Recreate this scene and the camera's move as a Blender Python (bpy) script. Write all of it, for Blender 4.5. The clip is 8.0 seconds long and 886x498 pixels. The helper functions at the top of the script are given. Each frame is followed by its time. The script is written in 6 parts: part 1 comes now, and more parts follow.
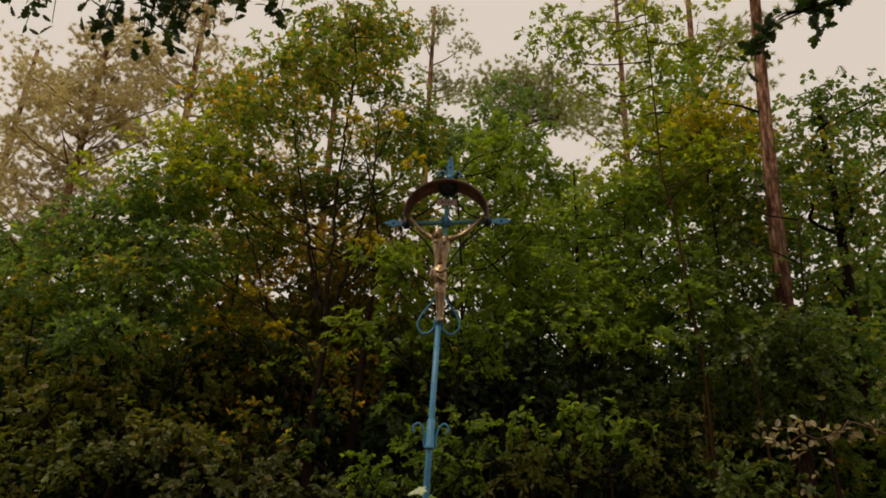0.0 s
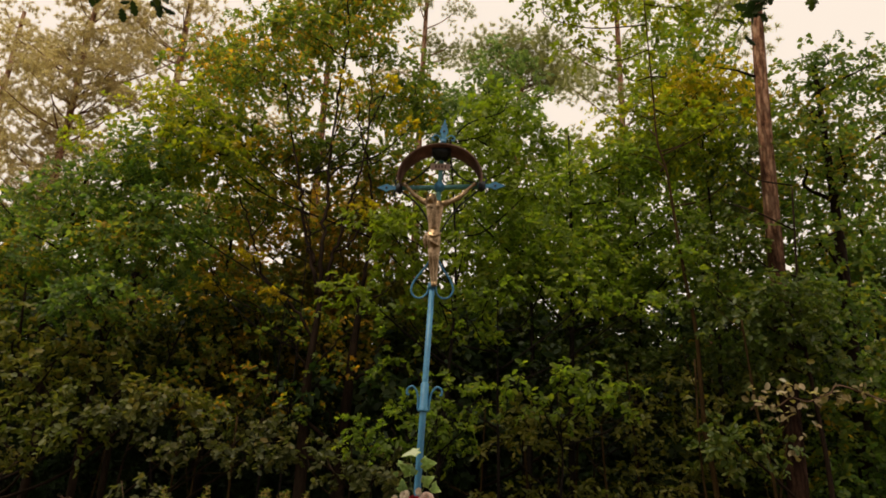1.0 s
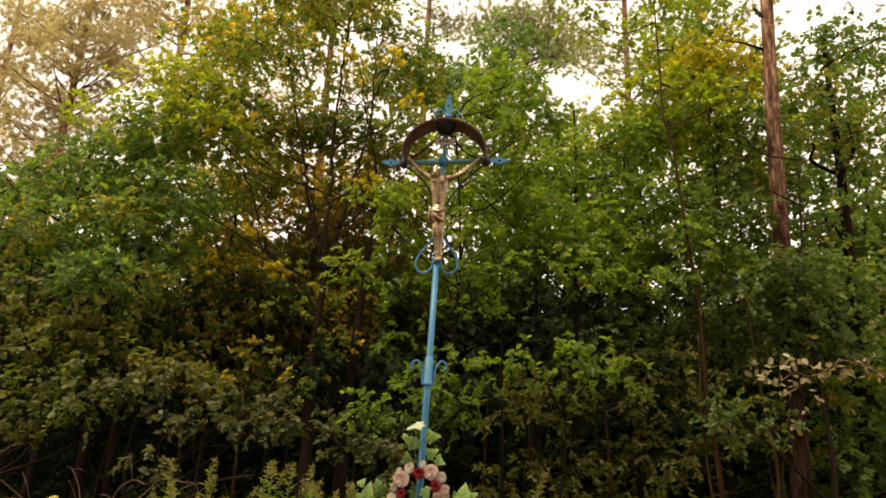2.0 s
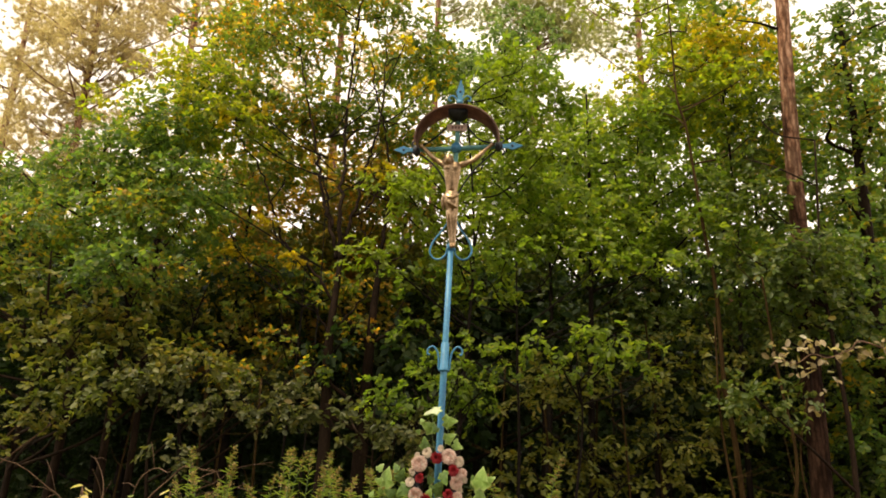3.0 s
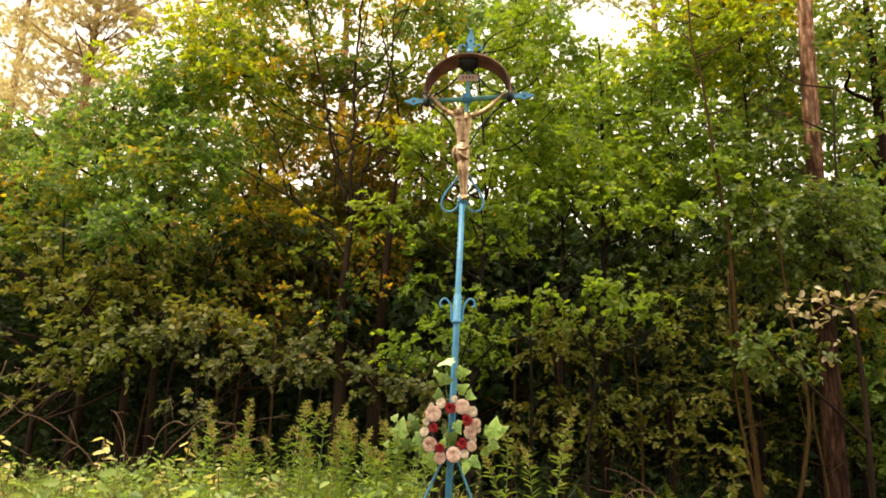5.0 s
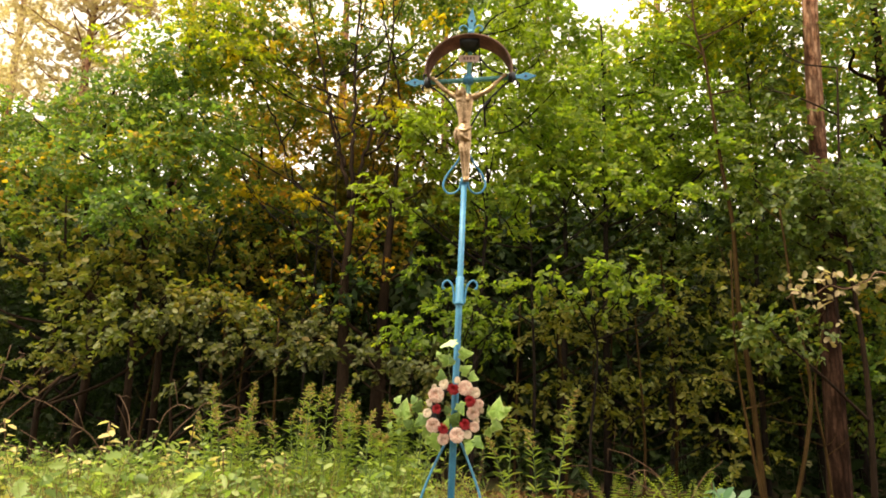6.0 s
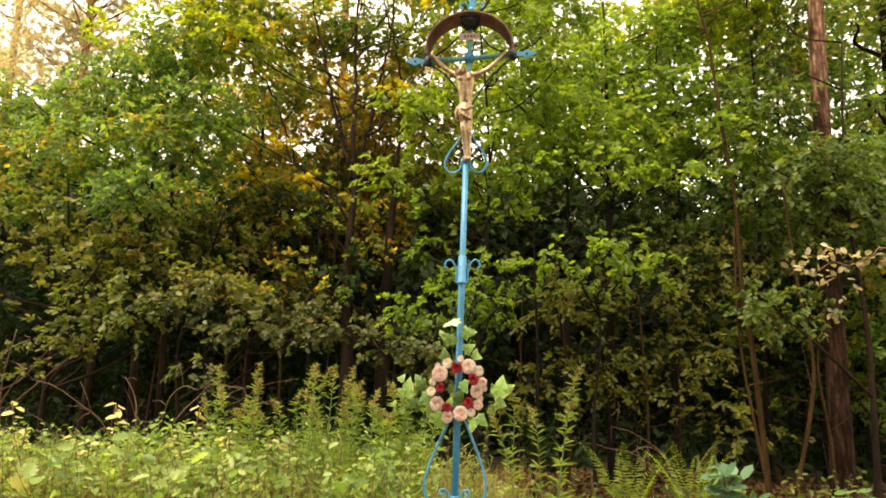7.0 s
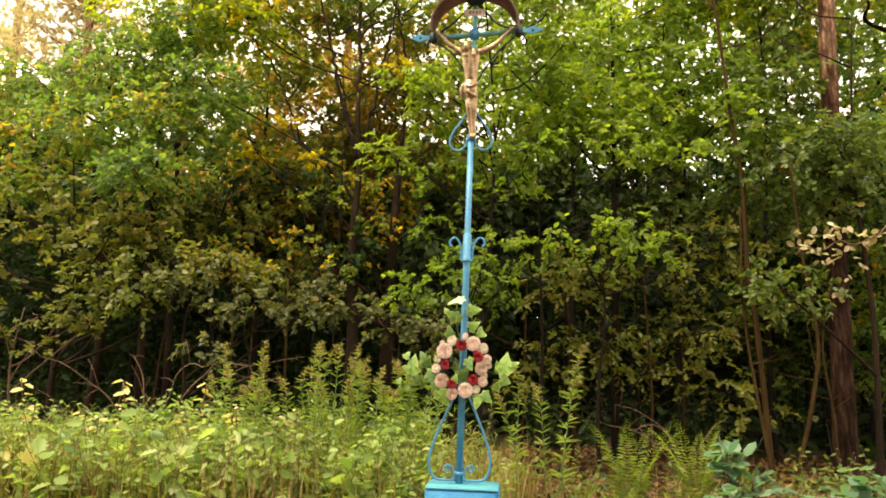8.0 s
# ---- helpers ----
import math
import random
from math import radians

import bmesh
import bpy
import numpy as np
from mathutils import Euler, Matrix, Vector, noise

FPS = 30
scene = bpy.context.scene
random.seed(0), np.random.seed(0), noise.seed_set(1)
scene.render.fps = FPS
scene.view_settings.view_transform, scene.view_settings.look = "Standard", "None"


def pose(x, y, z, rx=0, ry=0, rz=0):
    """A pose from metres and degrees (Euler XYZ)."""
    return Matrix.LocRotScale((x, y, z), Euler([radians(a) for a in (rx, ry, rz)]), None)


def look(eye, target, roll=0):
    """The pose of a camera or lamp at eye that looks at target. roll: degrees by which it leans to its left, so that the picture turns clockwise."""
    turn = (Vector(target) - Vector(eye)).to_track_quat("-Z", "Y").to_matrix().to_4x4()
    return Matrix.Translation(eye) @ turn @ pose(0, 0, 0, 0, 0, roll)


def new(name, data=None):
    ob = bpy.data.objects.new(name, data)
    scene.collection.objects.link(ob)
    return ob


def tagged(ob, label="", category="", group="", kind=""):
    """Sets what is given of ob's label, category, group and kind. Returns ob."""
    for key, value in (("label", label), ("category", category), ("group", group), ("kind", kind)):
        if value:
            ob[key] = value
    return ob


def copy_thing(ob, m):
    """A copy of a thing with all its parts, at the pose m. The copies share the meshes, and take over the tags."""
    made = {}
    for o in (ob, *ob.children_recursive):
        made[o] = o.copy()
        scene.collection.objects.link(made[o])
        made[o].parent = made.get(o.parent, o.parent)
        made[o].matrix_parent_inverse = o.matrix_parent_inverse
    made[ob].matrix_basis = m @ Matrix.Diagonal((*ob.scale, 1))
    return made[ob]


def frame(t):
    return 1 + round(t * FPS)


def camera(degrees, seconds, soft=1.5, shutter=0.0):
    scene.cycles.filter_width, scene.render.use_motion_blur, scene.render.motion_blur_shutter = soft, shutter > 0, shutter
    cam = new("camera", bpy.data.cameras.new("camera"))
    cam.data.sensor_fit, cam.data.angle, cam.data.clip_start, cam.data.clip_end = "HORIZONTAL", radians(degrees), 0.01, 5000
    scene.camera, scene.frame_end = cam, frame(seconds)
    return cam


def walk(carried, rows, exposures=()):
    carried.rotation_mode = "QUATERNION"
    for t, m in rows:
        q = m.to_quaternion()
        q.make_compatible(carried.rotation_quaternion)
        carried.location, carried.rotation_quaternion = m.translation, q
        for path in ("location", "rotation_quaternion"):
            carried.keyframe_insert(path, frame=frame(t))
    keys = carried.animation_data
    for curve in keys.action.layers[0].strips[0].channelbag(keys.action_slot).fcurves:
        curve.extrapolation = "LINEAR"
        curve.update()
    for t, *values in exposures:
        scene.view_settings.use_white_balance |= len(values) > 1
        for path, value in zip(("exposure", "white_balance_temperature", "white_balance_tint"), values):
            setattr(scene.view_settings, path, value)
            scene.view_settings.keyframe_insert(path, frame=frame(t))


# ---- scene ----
cam = camera(63.0, 8.0, soft=1.8)
PATH = [
    (0, (0.232, -0.384, 1.192), (0.146, 1.471, 1.934), 3.1),
    (0.5, (0.235, -0.375, 1.19), (0.157, 1.493, 1.897), 3.0),
    (1, (0.237, -0.378, 1.184), (0.17, 1.511, 1.84), 2.9),
    (1.5, (0.237, -0.376, 1.186), (0.172, 1.527, 1.799), 3.1),
    (3, (0.235, -0.388, 1.17), (0.122, 1.529, 1.726), 2.4),
    (3.5, (0.235, -0.386, 1.162), (0.111, 1.541, 1.685), 2.3),
    (4, (0.236, -0.374, 1.157), (0.101, 1.56, 1.645), 2.2),
    (4.5, (0.234, -0.365, 1.151), (0.094, 1.575, 1.614), 2.1),
    (6, (0.232, -0.353, 1.13), (0.085, 1.601, 1.53), 1.7),
    (6.5, (0.233, -0.349, 1.126), (0.083, 1.61, 1.501), 1.4),
    (7, (0.237, -0.352, 1.119), (0.082, 1.611, 1.468), 1.2),
    (7.5, (0.237, -0.35, 1.113), (0.08, 1.617, 1.44), 1.3),
    (8, (0.237, -0.352, 1.107), (0.069, 1.619, 1.401), 1.3),
]
EXPOSURE = [(0.0, -0.88, 6500, 11), (1.0, -0.42, 6550, 11), (1.5, 0.0, 6600, 11), (3.0, 0.58, 6650, 9), (4.5, 0.98, 6700, 7), (6.0, 1.21, 6700, 6), (8.0, 1.37, 6700, 5)]
walk(cam, [(t, look(eye, target, roll)) for t, eye, target, roll in PATH], EXPOSURE)

# ---- sky and sun: a bright overcast evening ----
world = bpy.data.worlds.new("overcast_sky")
scene.world = world
world.use_nodes = True
wn, wl = world.node_tree.nodes, world.node_tree.links
wn.clear()
sky = wn.new("ShaderNodeTexSky")
sky.sky_type, sky.sun_disc = "NISHITA", False
sky.sun_elevation, sky.sun_rotation = radians(65), radians(231)
soften = wn.new("ShaderNodeHueSaturation")
soften.inputs["Saturation"].default_value = 0.15
soften.inputs["Value"].default_value = 0.09
veil = wn.new("ShaderNodeMixRGB")
veil.inputs["Fac"].default_value = 0.8
veil.inputs["Color2"].default_value = (1.0, 0.865, 0.72, 1)
back = wn.new("ShaderNodeBackground")
back.inputs["Strength"].default_value = 1.55
wout = wn.new("ShaderNodeOutputWorld")
wl.new(sky.outputs["Color"], soften.inputs["Color"])
wl.new(soften.outputs["Color"], veil.inputs["Color1"])
wl.new(veil.outputs["Color"], back.inputs["Color"])
wl.new(back.outputs["Background"], wout.inputs["Surface"])

sun_data = bpy.data.lights.new("sun", "SUN")
sun_data.energy, sun_data.angle, sun_data.color = 2.7, radians(14), (1.0, 0.87, 0.60)
sun = new("sun", sun_data)
sun.matrix_world = look((-8, -2.5, 23), (0, 4, 1))


# ---- materials ----
def material(name):
    m = bpy.data.materials.new(name)
    m.use_nodes = True
    nt = m.node_tree
    return m, nt.nodes, nt.links, nt.nodes["Principled BSDF"]


def noise_node(n, scale, detail=4, rough=0.55):
    tex = n.new("ShaderNodeTexNoise")
    tex.inputs["Scale"].default_value, tex.inputs["Detail"].default_value = scale, detail
    tex.inputs["Roughness"].default_value = rough
    return tex


def ramp_node(n, stops):
    r = n.new("ShaderNodeValToRGB")
    els = r.color_ramp.elements
    while len(els) < len(stops):
        els.new(0.5)
    for el, (at, col) in zip(els, stops):
        el.position, el.color = at, (*col, 1)
    return r


def surface(name, stops, scale, rough=0.7, metal=0.0, bump=0.3, fine=None, stretch=(1, 1, 1), bump_scale=None, spec=0.5):
    """A mottled solid surface: two sizes of noise into a colour ramp, and a fine relief."""
    m, n, l, b = material(name)
    co = n.new("ShaderNodeTexCoord")
    mp = n.new("ShaderNodeMapping")
    mp.inputs["Scale"].default_value = stretch
    l.new(co.outputs["Object"], mp.inputs["Vector"])
    a, c = noise_node(n, scale, 6, 0.65), noise_node(n, fine or scale * 9, 3)
    for q in (a, c):
        l.new(mp.outputs["Vector"], q.inputs["Vector"])
    mix = n.new("ShaderNodeMath")
    mix.operation = "MULTIPLY_ADD"
    mix.inputs[1].default_value = 0.4
    l.new(c.outputs["Fac"], mix.inputs[0])
    sc = n.new("ShaderNodeMath")
    sc.operation = "MULTIPLY"
    sc.inputs[1].default_value = 0.6
    l.new(a.outputs["Fac"], sc.inputs[0])
    l.new(sc.outputs[0], mix.inputs[2])
    r = ramp_node(n, stops)
    l.new(mix.outputs[0], r.inputs["Fac"])
    l.new(r.outputs["Color"], b.inputs["Base Color"])
    b.inputs["Roughness"].default_value, b.inputs["Metallic"].default_value = rough, metal
    b.inputs["Specular IOR Level"].default_value = spec
    bp = n.new("ShaderNodeBump")
    bp.inputs["Strength"].default_value, bp.inputs["Distance"].default_value = bump, 0.01
    if bump_scale:
        d = noise_node(n, bump_scale, 5)
        l.new(mp.outputs["Vector"], d.inputs["Vector"])
        l.new(d.outputs["Fac"], bp.inputs["Height"])
    else:
        l.new(mix.outputs[0], bp.inputs["Height"])
    l.new(bp.outputs["Normal"], b.inputs["Normal"])
    return m


def foliage(name, stops, rough=0.45, thin=0.42, patch=0.5, spec=0.33, glow=1.7):
    """Leaves: a colour for each leaf from the ramp, drifting over the crown, and light through the blade."""
    m, n, l, b = material(name)
    geo = n.new("ShaderNodeNewGeometry")
    co = n.new("ShaderNodeTexCoord")
    big = noise_node(n, 0.9, 3)
    l.new(co.outputs["Object"], big.inputs["Vector"])
    ma = n.new("ShaderNodeMath")
    ma.operation = "MULTIPLY_ADD"
    ma.inputs[1].default_value = 1 - patch
    l.new(geo.outputs["Random Per Island"], ma.inputs[0])
    mb = n.new("ShaderNodeMapRange")
    mb.inputs["From Min"].default_value, mb.inputs["From Max"].default_value = 0.3, 0.7
    mb.inputs["To Max"].default_value = patch
    l.new(big.outputs["Fac"], mb.inputs["Value"])
    l.new(mb.outputs["Result"], ma.inputs[2])
    r = ramp_node(n, stops)
    l.new(ma.outputs[0], r.inputs["Fac"])
    l.new(r.outputs["Color"], b.inputs["Base Color"])
    b.inputs["Roughness"].default_value = rough
    b.inputs["Specular IOR Level"].default_value = spec
    gain = n.new("ShaderNodeMixRGB")
    gain.blend_type = "MULTIPLY"
    gain.inputs["Fac"].default_value = 1
    gain.inputs["Color2"].default_value = (glow * 1.02, glow * 1.1, glow * 0.5, 1)
    l.new(r.outputs["Color"], gain.inputs["Color1"])
    tr = n.new("ShaderNodeBsdfTranslucent")
    l.new(gain.outputs["Color"], tr.inputs["Color"])
    mx = n.new("ShaderNodeMixShader")
    mx.inputs["Fac"].default_value = thin
    l.new(b.outputs["BSDF"], mx.inputs[1])
    l.new(tr.outputs["BSDF"], mx.inputs[2])
    l.new(mx.outputs["Shader"], n["Material Output"].inputs["Surface"])
    return m


G = {
    "oak": foliage("oak_leaves", [(0, (.060, .095, .020)), (.42, (.125, .172, .034)), (.66, (.20, .205, .030)), (.75, (.40, .24, .022)), (1, (.52, .22, .02))], spec=.3, thin=.62, patch=.4, glow=1.95),
    "green_oak": foliage("green_oak_leaves", [(0, (.042, .076, .020)), (.40, (.092, .150, .036)), (.70, (.165, .195, .036)), (.82, (.31, .22, .022)), (1, (.42, .20, .02))], spec=.3, thin=.58, glow=1.95),
    "autumn_oak": foliage("autumn_oak_leaves", [(0, (.10, .105, .020)), (.35, (.18, .16, .028)), (.6, (.30, .19, .034)), (.85, (.44, .22, .04)), (1, (.52, .22, .04))], thin=.6, glow=1.9),
    "hazel": foliage("hazel_leaves", [(0, (.060, .098, .014)), (.5, (.135, .192, .024)), (.80, (.22, .245, .026)), (1, (.38, .27, .02))], spec=.3, thin=.58, glow=1.95),
    "lime": foliage("fresh_hornbeam_leaves", [(0, (.090, .128, .010)), (.5, (.155, .205, .016)), (1, (.24, .27, .022))], thin=0.5, glow=1.8),
    "fresh": foliage("fresh_bluish_leaves", [(0, (.085, .135, .05)), (.5, (.15, .21, .08)), (1, (.25, .285, .10))], spec=.3, glow=1.9),
    # greens dimmed to put the shade under other trees into the colour
    "shade": foliage("shade_dimmed_leaves", [(0, (.040, .064, .014)), (.5, (.080, .115, .022)), (.80, (.135, .15, .028)), (1, (.24, .16, .03))], patch=.35, spec=.35, glow=1.9),
    "dim": foliage("dim_hornbeam_leaves", [(0, (.060, .075, .012)), (.5, (.125, .130, .020)), (.85, (.20, .175, .028)), (1, (.28, .20, .03))], patch=.4),
    "turning": foliage("turning_oak_leaves", [(0, (.050, .068, .014)), (.4, (.105, .122, .022)), (.7, (.18, .165, .030)), (1, (.32, .20, .04))], spec=.3, patch=.5),
    "dull": foliage("dull_shrub_leaves", [(0, (.038, .048, .016)), (.45, (.080, .088, .030)), (.75, (.145, .135, .050)), (.88, (.20, .15, .05)), (1, (.30, .18, .06))], rough=.5, patch=.35, spec=.3),
    "golden": foliage("golden_birch_leaves", [(0, (.16, .16, .012)), (.4, (.34, .27, .014)), (1, (.55, .38, .02))], patch=.3, thin=.62, glow=1.8),
    "aspen": foliage("aspen_leaves", [(0, (.075, .105, .010)), (.4, (.155, .190, .014)), (.68, (.26, .255, .018)), (1, (.48, .35, .02))], thin=.65, glow=2.0),
    # near-black greens: the shade inside the wood is put into the leaf colour
    "dark": foliage("shade_painted_wood_leaves", [(0, (.010, .021, .008)), (.6, (.024, .043, .014)), (.9, (.050, .064, .016)), (1, (.09, .062, .014))], spec=.15, glow=1.5),
    "dry": foliage("browned_bramble_leaves", [(0, (.15, .14, .05)), (.4, (.27, .20, .11)), (.7, (.42, .33, .22)), (1, (.60, .57, .46))], patch=.2),
    # needles paler than real ones: haze and flare are put into their colour
    "needle": foliage("haze_paled_pine_needles", [(0, (.28, .22, .175)), (.5, (.44, .345, .28)), (1, (.58, .47, .39))], rough=.6, thin=.65, glow=1.45),
    "green_needle": foliage("haze_paled_green_needles", [(0, (.17, .18, .10)), (.5, (.27, .26, .16)), (1, (.38, .33, .21))], rough=.6, thin=.65, glow=1.45),
    "nettle": foliage("meadow_leaves", [(0, (.060, .100, .026)), (.3, (.135, .20, .050)), (.6, (.25, .32, .095)), (.84, (.38, .42, .17)), (.93, (.50, .42, .15)), (1, (.62, .48, .24))], thin=.45, patch=.35, spec=.35),
    "goldenrod": foliage("goldenrod_leaves", [(0, (.10, .145, .030)), (.6, (.20, .25, .055)), (1, (.38, .34, .09))], glow=1.9),
    "grass": foliage("grass_blades", [(0, (.11, .14, .016)), (.4, (.22, .22, .035)), (.7, (.36, .28, .07)), (1, (.48, .30, .11))], thin=.4, rough=.55),
    "bramble": foliage("bluish_bramble_leaves", [(0, (.06, .13, .075)), (.5, (.115, .20, .125)), (.85, (.20, .28, .19)), (1, (.24, .34, .07))], rough=.38, patch=.2, spec=.5),
    "fern": foliage("fern_fronds", [(0, (.11, .155, .016)), (1, (.23, .27, .035))]),
    "yellowed": foliage("yellowed_leaves", [(0, (.42, .33, .12)), (.6, (.60, .50, .23)), (1, (.68, .58, .36))], patch=.1, thin=.3),
    "straw": foliage("straw", [(0, (.15, .10, .03)), (.6, (.28, .19, .07)), (1, (.44, .31, .14))], thin=.25, patch=.2),
    "stalk": foliage("withered_stalks", [(0, (.15, .065, .028)), (.6, (.29, .15, .07)), (1, (.44, .29, .16))], thin=.15, patch=.2),
    "litter": foliage("fallen_leaves", [(0, (.05, .024, .011)), (.5, (.115, .055, .022)), (1, (.20, .11, .045))], thin=.1, rough=.7, glow=1.0),
}
# nearly black barks: part of the wood's shade is put into their colour
M_BARK = surface("shade_dark_oak_bark", [(.3, (.006, .004, .003)), (.5, (.020, .012, .008)), (.72, (.050, .030, .020))], 9, .95, bump=.9, stretch=(1, 1, .22), spec=.1)
M_TWIG = surface("shade_dark_twig_bark", [(.3, (.006, .005, .005)), (.7, (.022, .015, .012))], 14, .9, bump=.5, stretch=(1, 1, .4), spec=.1)
M_SAPLING = surface("smooth_sapling_bark", [(.3, (.015, .008, .003)), (.55, (.048, .028, .010)), (.75, (.10, .062, .022))], 11, .9, bump=.6, stretch=(1, 1, .3), spec=.08)
M_DEAD = surface("dead_brushwood_bark", [(.3, (.06, .030, .017)), (.7, (.17, .095, .055))], 16, .85, bump=.4)
M_PAINT = surface("weathered_blue_paint", [(.28, (.030, .12, .24)), (.5, (.045, .20, .38)), (.72, (.085, .30, .47))], 7, .45, bump=.12, fine=60)
M_PAINT_GREEN = surface("faded_turquoise_paint", [(.3, (.06, .20, .22)), (.55, (.12, .34, .36)), (.75, (.22, .44, .42))], 9, .5, bump=.15, fine=70)
M_PLINTH = surface("blue_painted_concrete", [(.28, (.014, .11, .27)), (.5, (.022, .17, .38)), (.75, (.06, .25, .45))], 5, .75, bump=.5, fine=70)
M_PLINTH_TOP = surface("toplit_turquoise_concrete", [(.3, (.045, .20, .27)), (.55, (.065, .28, .36)), (.75, (.13, .36, .40))], 8, .75, bump=.5, fine=70)
M_RUST = surface("rusted_sheet_metal", [(.3, (.045, .022, .016)), (.5, (.12, .062, .042)), (.72, (.24, .14, .10))], 10, .7, .25, bump=.3)
M_IRON = surface("dark_wrought_iron", [(.3, (.012, .014, .02)), (.7, (.04, .045, .055))], 20, .55, .5, bump=.3)
M_GOLD = surface("gilded_bronze", [(.32, (.12, .075, .042)), (.5, (.30, .205, .12)), (.68, (.60, .46, .31))], 9, .30, .96, bump=.2)
M_PLAQUE = surface("faded_pink_enamel", [(.3, (.42, .27, .24)), (.55, (.60, .43, .39)), (.8, (.70, .56, .50))], 18, .5, bump=.1)
M_LETTER = surface("worn_dark_lettering", [(.3, (.12, .06, .06)), (.7, (.22, .13, .12))], 40, .6, bump=.1)


# ---- mesh helpers ----
ORIGIN = {}


def thing(name, at, label, category, group="", kind=""):
    ob = tagged(new(name), label, category, group, kind)
    ob.location, ob.empty_display_size = at, 0.1
    ORIGIN[ob] = Vector(at)
    return ob


def part(name, bm, mat, parent=None, label="", smooth=True):
    """Link a bmesh, modelled in world metres, as one mesh object under a thing or a part."""
    mesh = bpy.data.meshes.new(name)
    if parent:
        bmesh.ops.translate(bm, verts=bm.verts, vec=-ORIGIN[parent])
    bm.normal_update()
    bm.to_mesh(mesh)
    bm.free()
    return dress(name, mesh, mat, parent, label, smooth)


def dress(name, mesh, mat, parent, label="", smooth=True):
    mesh.materials.append(mat)
    if smooth:
        mesh.polygons.foreach_set("use_smooth", [True] * len(mesh.polygons))
    ob = new(name, mesh)
    if parent:
        ob.parent = parent
        ORIGIN[ob] = ORIGIN[parent]
    else:
        ORIGIN[ob] = Vector((0, 0, 0))
    if label:
        tagged(ob, label)
    return ob


def array_mesh(name, verts, faces, mat, parent=None, label=""):
    """A mesh from arrays of corners (n, 3) and faces of equal size (m, k)."""
    verts = np.asarray(verts, dtype=np.float32).reshape(-1, 3)
    if parent:
        verts = verts - np.array(ORIGIN[parent], dtype=np.float32)
    faces = np.asarray(faces, dtype=np.int32)
    mesh = bpy.data.meshes.new(name)
    mesh.vertices.add(len(verts))
    mesh.vertices.foreach_set("co", verts.ravel())
    mesh.loops.add(faces.size)
    mesh.loops.foreach_set("vertex_index", faces.ravel())
    mesh.polygons.add(len(faces))
    mesh.polygons.foreach_set("loop_start", np.arange(len(faces), dtype=np.int32) * faces.shape[1])
    mesh.polygons.foreach_set("loop_total", np.full(len(faces), faces.shape[1], dtype=np.int32))
    mesh.update(calc_edges=True)
    return dress(name, mesh, mat, parent, label, smooth=False)


def tube(bm, pts, radii, sides=8, cap=True):
    """A tapered round rod along a line of points."""
    pts = [Vector(p) for p in pts]
    if not hasattr(radii, "__len__"):
        radii = [radii] * len(pts)
    ref, rings = None, []
    for i, p in enumerate(pts):
        d = (pts[min(i + 1, len(pts) - 1)] - pts[max(i - 1, 0)]).normalized()
        if ref is None:
            ref = d.orthogonal().normalized()
        ref = (ref - d * ref.dot(d)).normalized()
        side = d.cross(ref)
        rings.append([bm.verts.new(p + (ref * math.cos(a) + side * math.sin(a)) * radii[i])
                      for a in (2 * math.pi * k / sides for k in range(sides))])
    for a, b in zip(rings, rings[1:]):
        for k in range(sides):
            bm.faces.new((a[k], a[(k + 1) % sides], b[(k + 1) % sides], b[k]))
    if cap:
        bm.faces.new(rings[0][::-1])
        bm.faces.new(rings[-1])


def smooth_line(pts, steps=6):
    """Catmull-Rom points through the given ones."""
    p = [Vector(q) for q in pts]
    p = [p[0] * 2 - p[1]] + p + [p[-1] * 2 - p[-2]]
    out = []
    for i in range(1, len(p) - 2):
        for k in range(steps):
            t = k / steps
            out.append(0.5 * (2 * p[i] + (p[i + 1] - p[i - 1]) * t + (2 * p[i - 1] - 5 * p[i] + 4 * p[i + 1] - p[i + 2]) * t * t
                              + (3 * p[i] - p[i - 1] - 3 * p[i + 1] + p[i + 2]) * t ** 3))
    return out + [p[-2]]


def slab(bm, corners, y0, y1, bevel=0.0):
    """A plate: an outline in x and z, thick from y0 to y1."""
    a = [bm.verts.new((x, y0, z)) for x, z in corners]
    b = [bm.verts.new((x, y1, z)) for x, z in corners]
    n = len(a)
    bm.faces.new(a)
    bm.faces.new(b[::-1])
    for k in range(n):
        bm.faces.new((a[k], b[k], b[(k + 1) % n], a[(k + 1) % n]))
    bmesh.ops.recalc_face_normals(bm, faces=bm.faces)
    if bevel:
        bmesh.ops.bevel(bm, geom=bm.edges[:], offset=bevel, segments=2, affect="EDGES")


def ball(bm, at, r, squash=(1, 1, 1), sub=2):
    res = bmesh.ops.create_icosphere(bm, subdivisions=sub, radius=1, matrix=Matrix.Translation(at) @ Matrix.Diagonal((r * squash[0], r * squash[1], r * squash[2], 1)))
    return res["verts"]


# ---- leaves ----
def unit(v):
    return v / np.maximum(np.linalg.norm(v, axis=-1, keepdims=True), 1e-9)


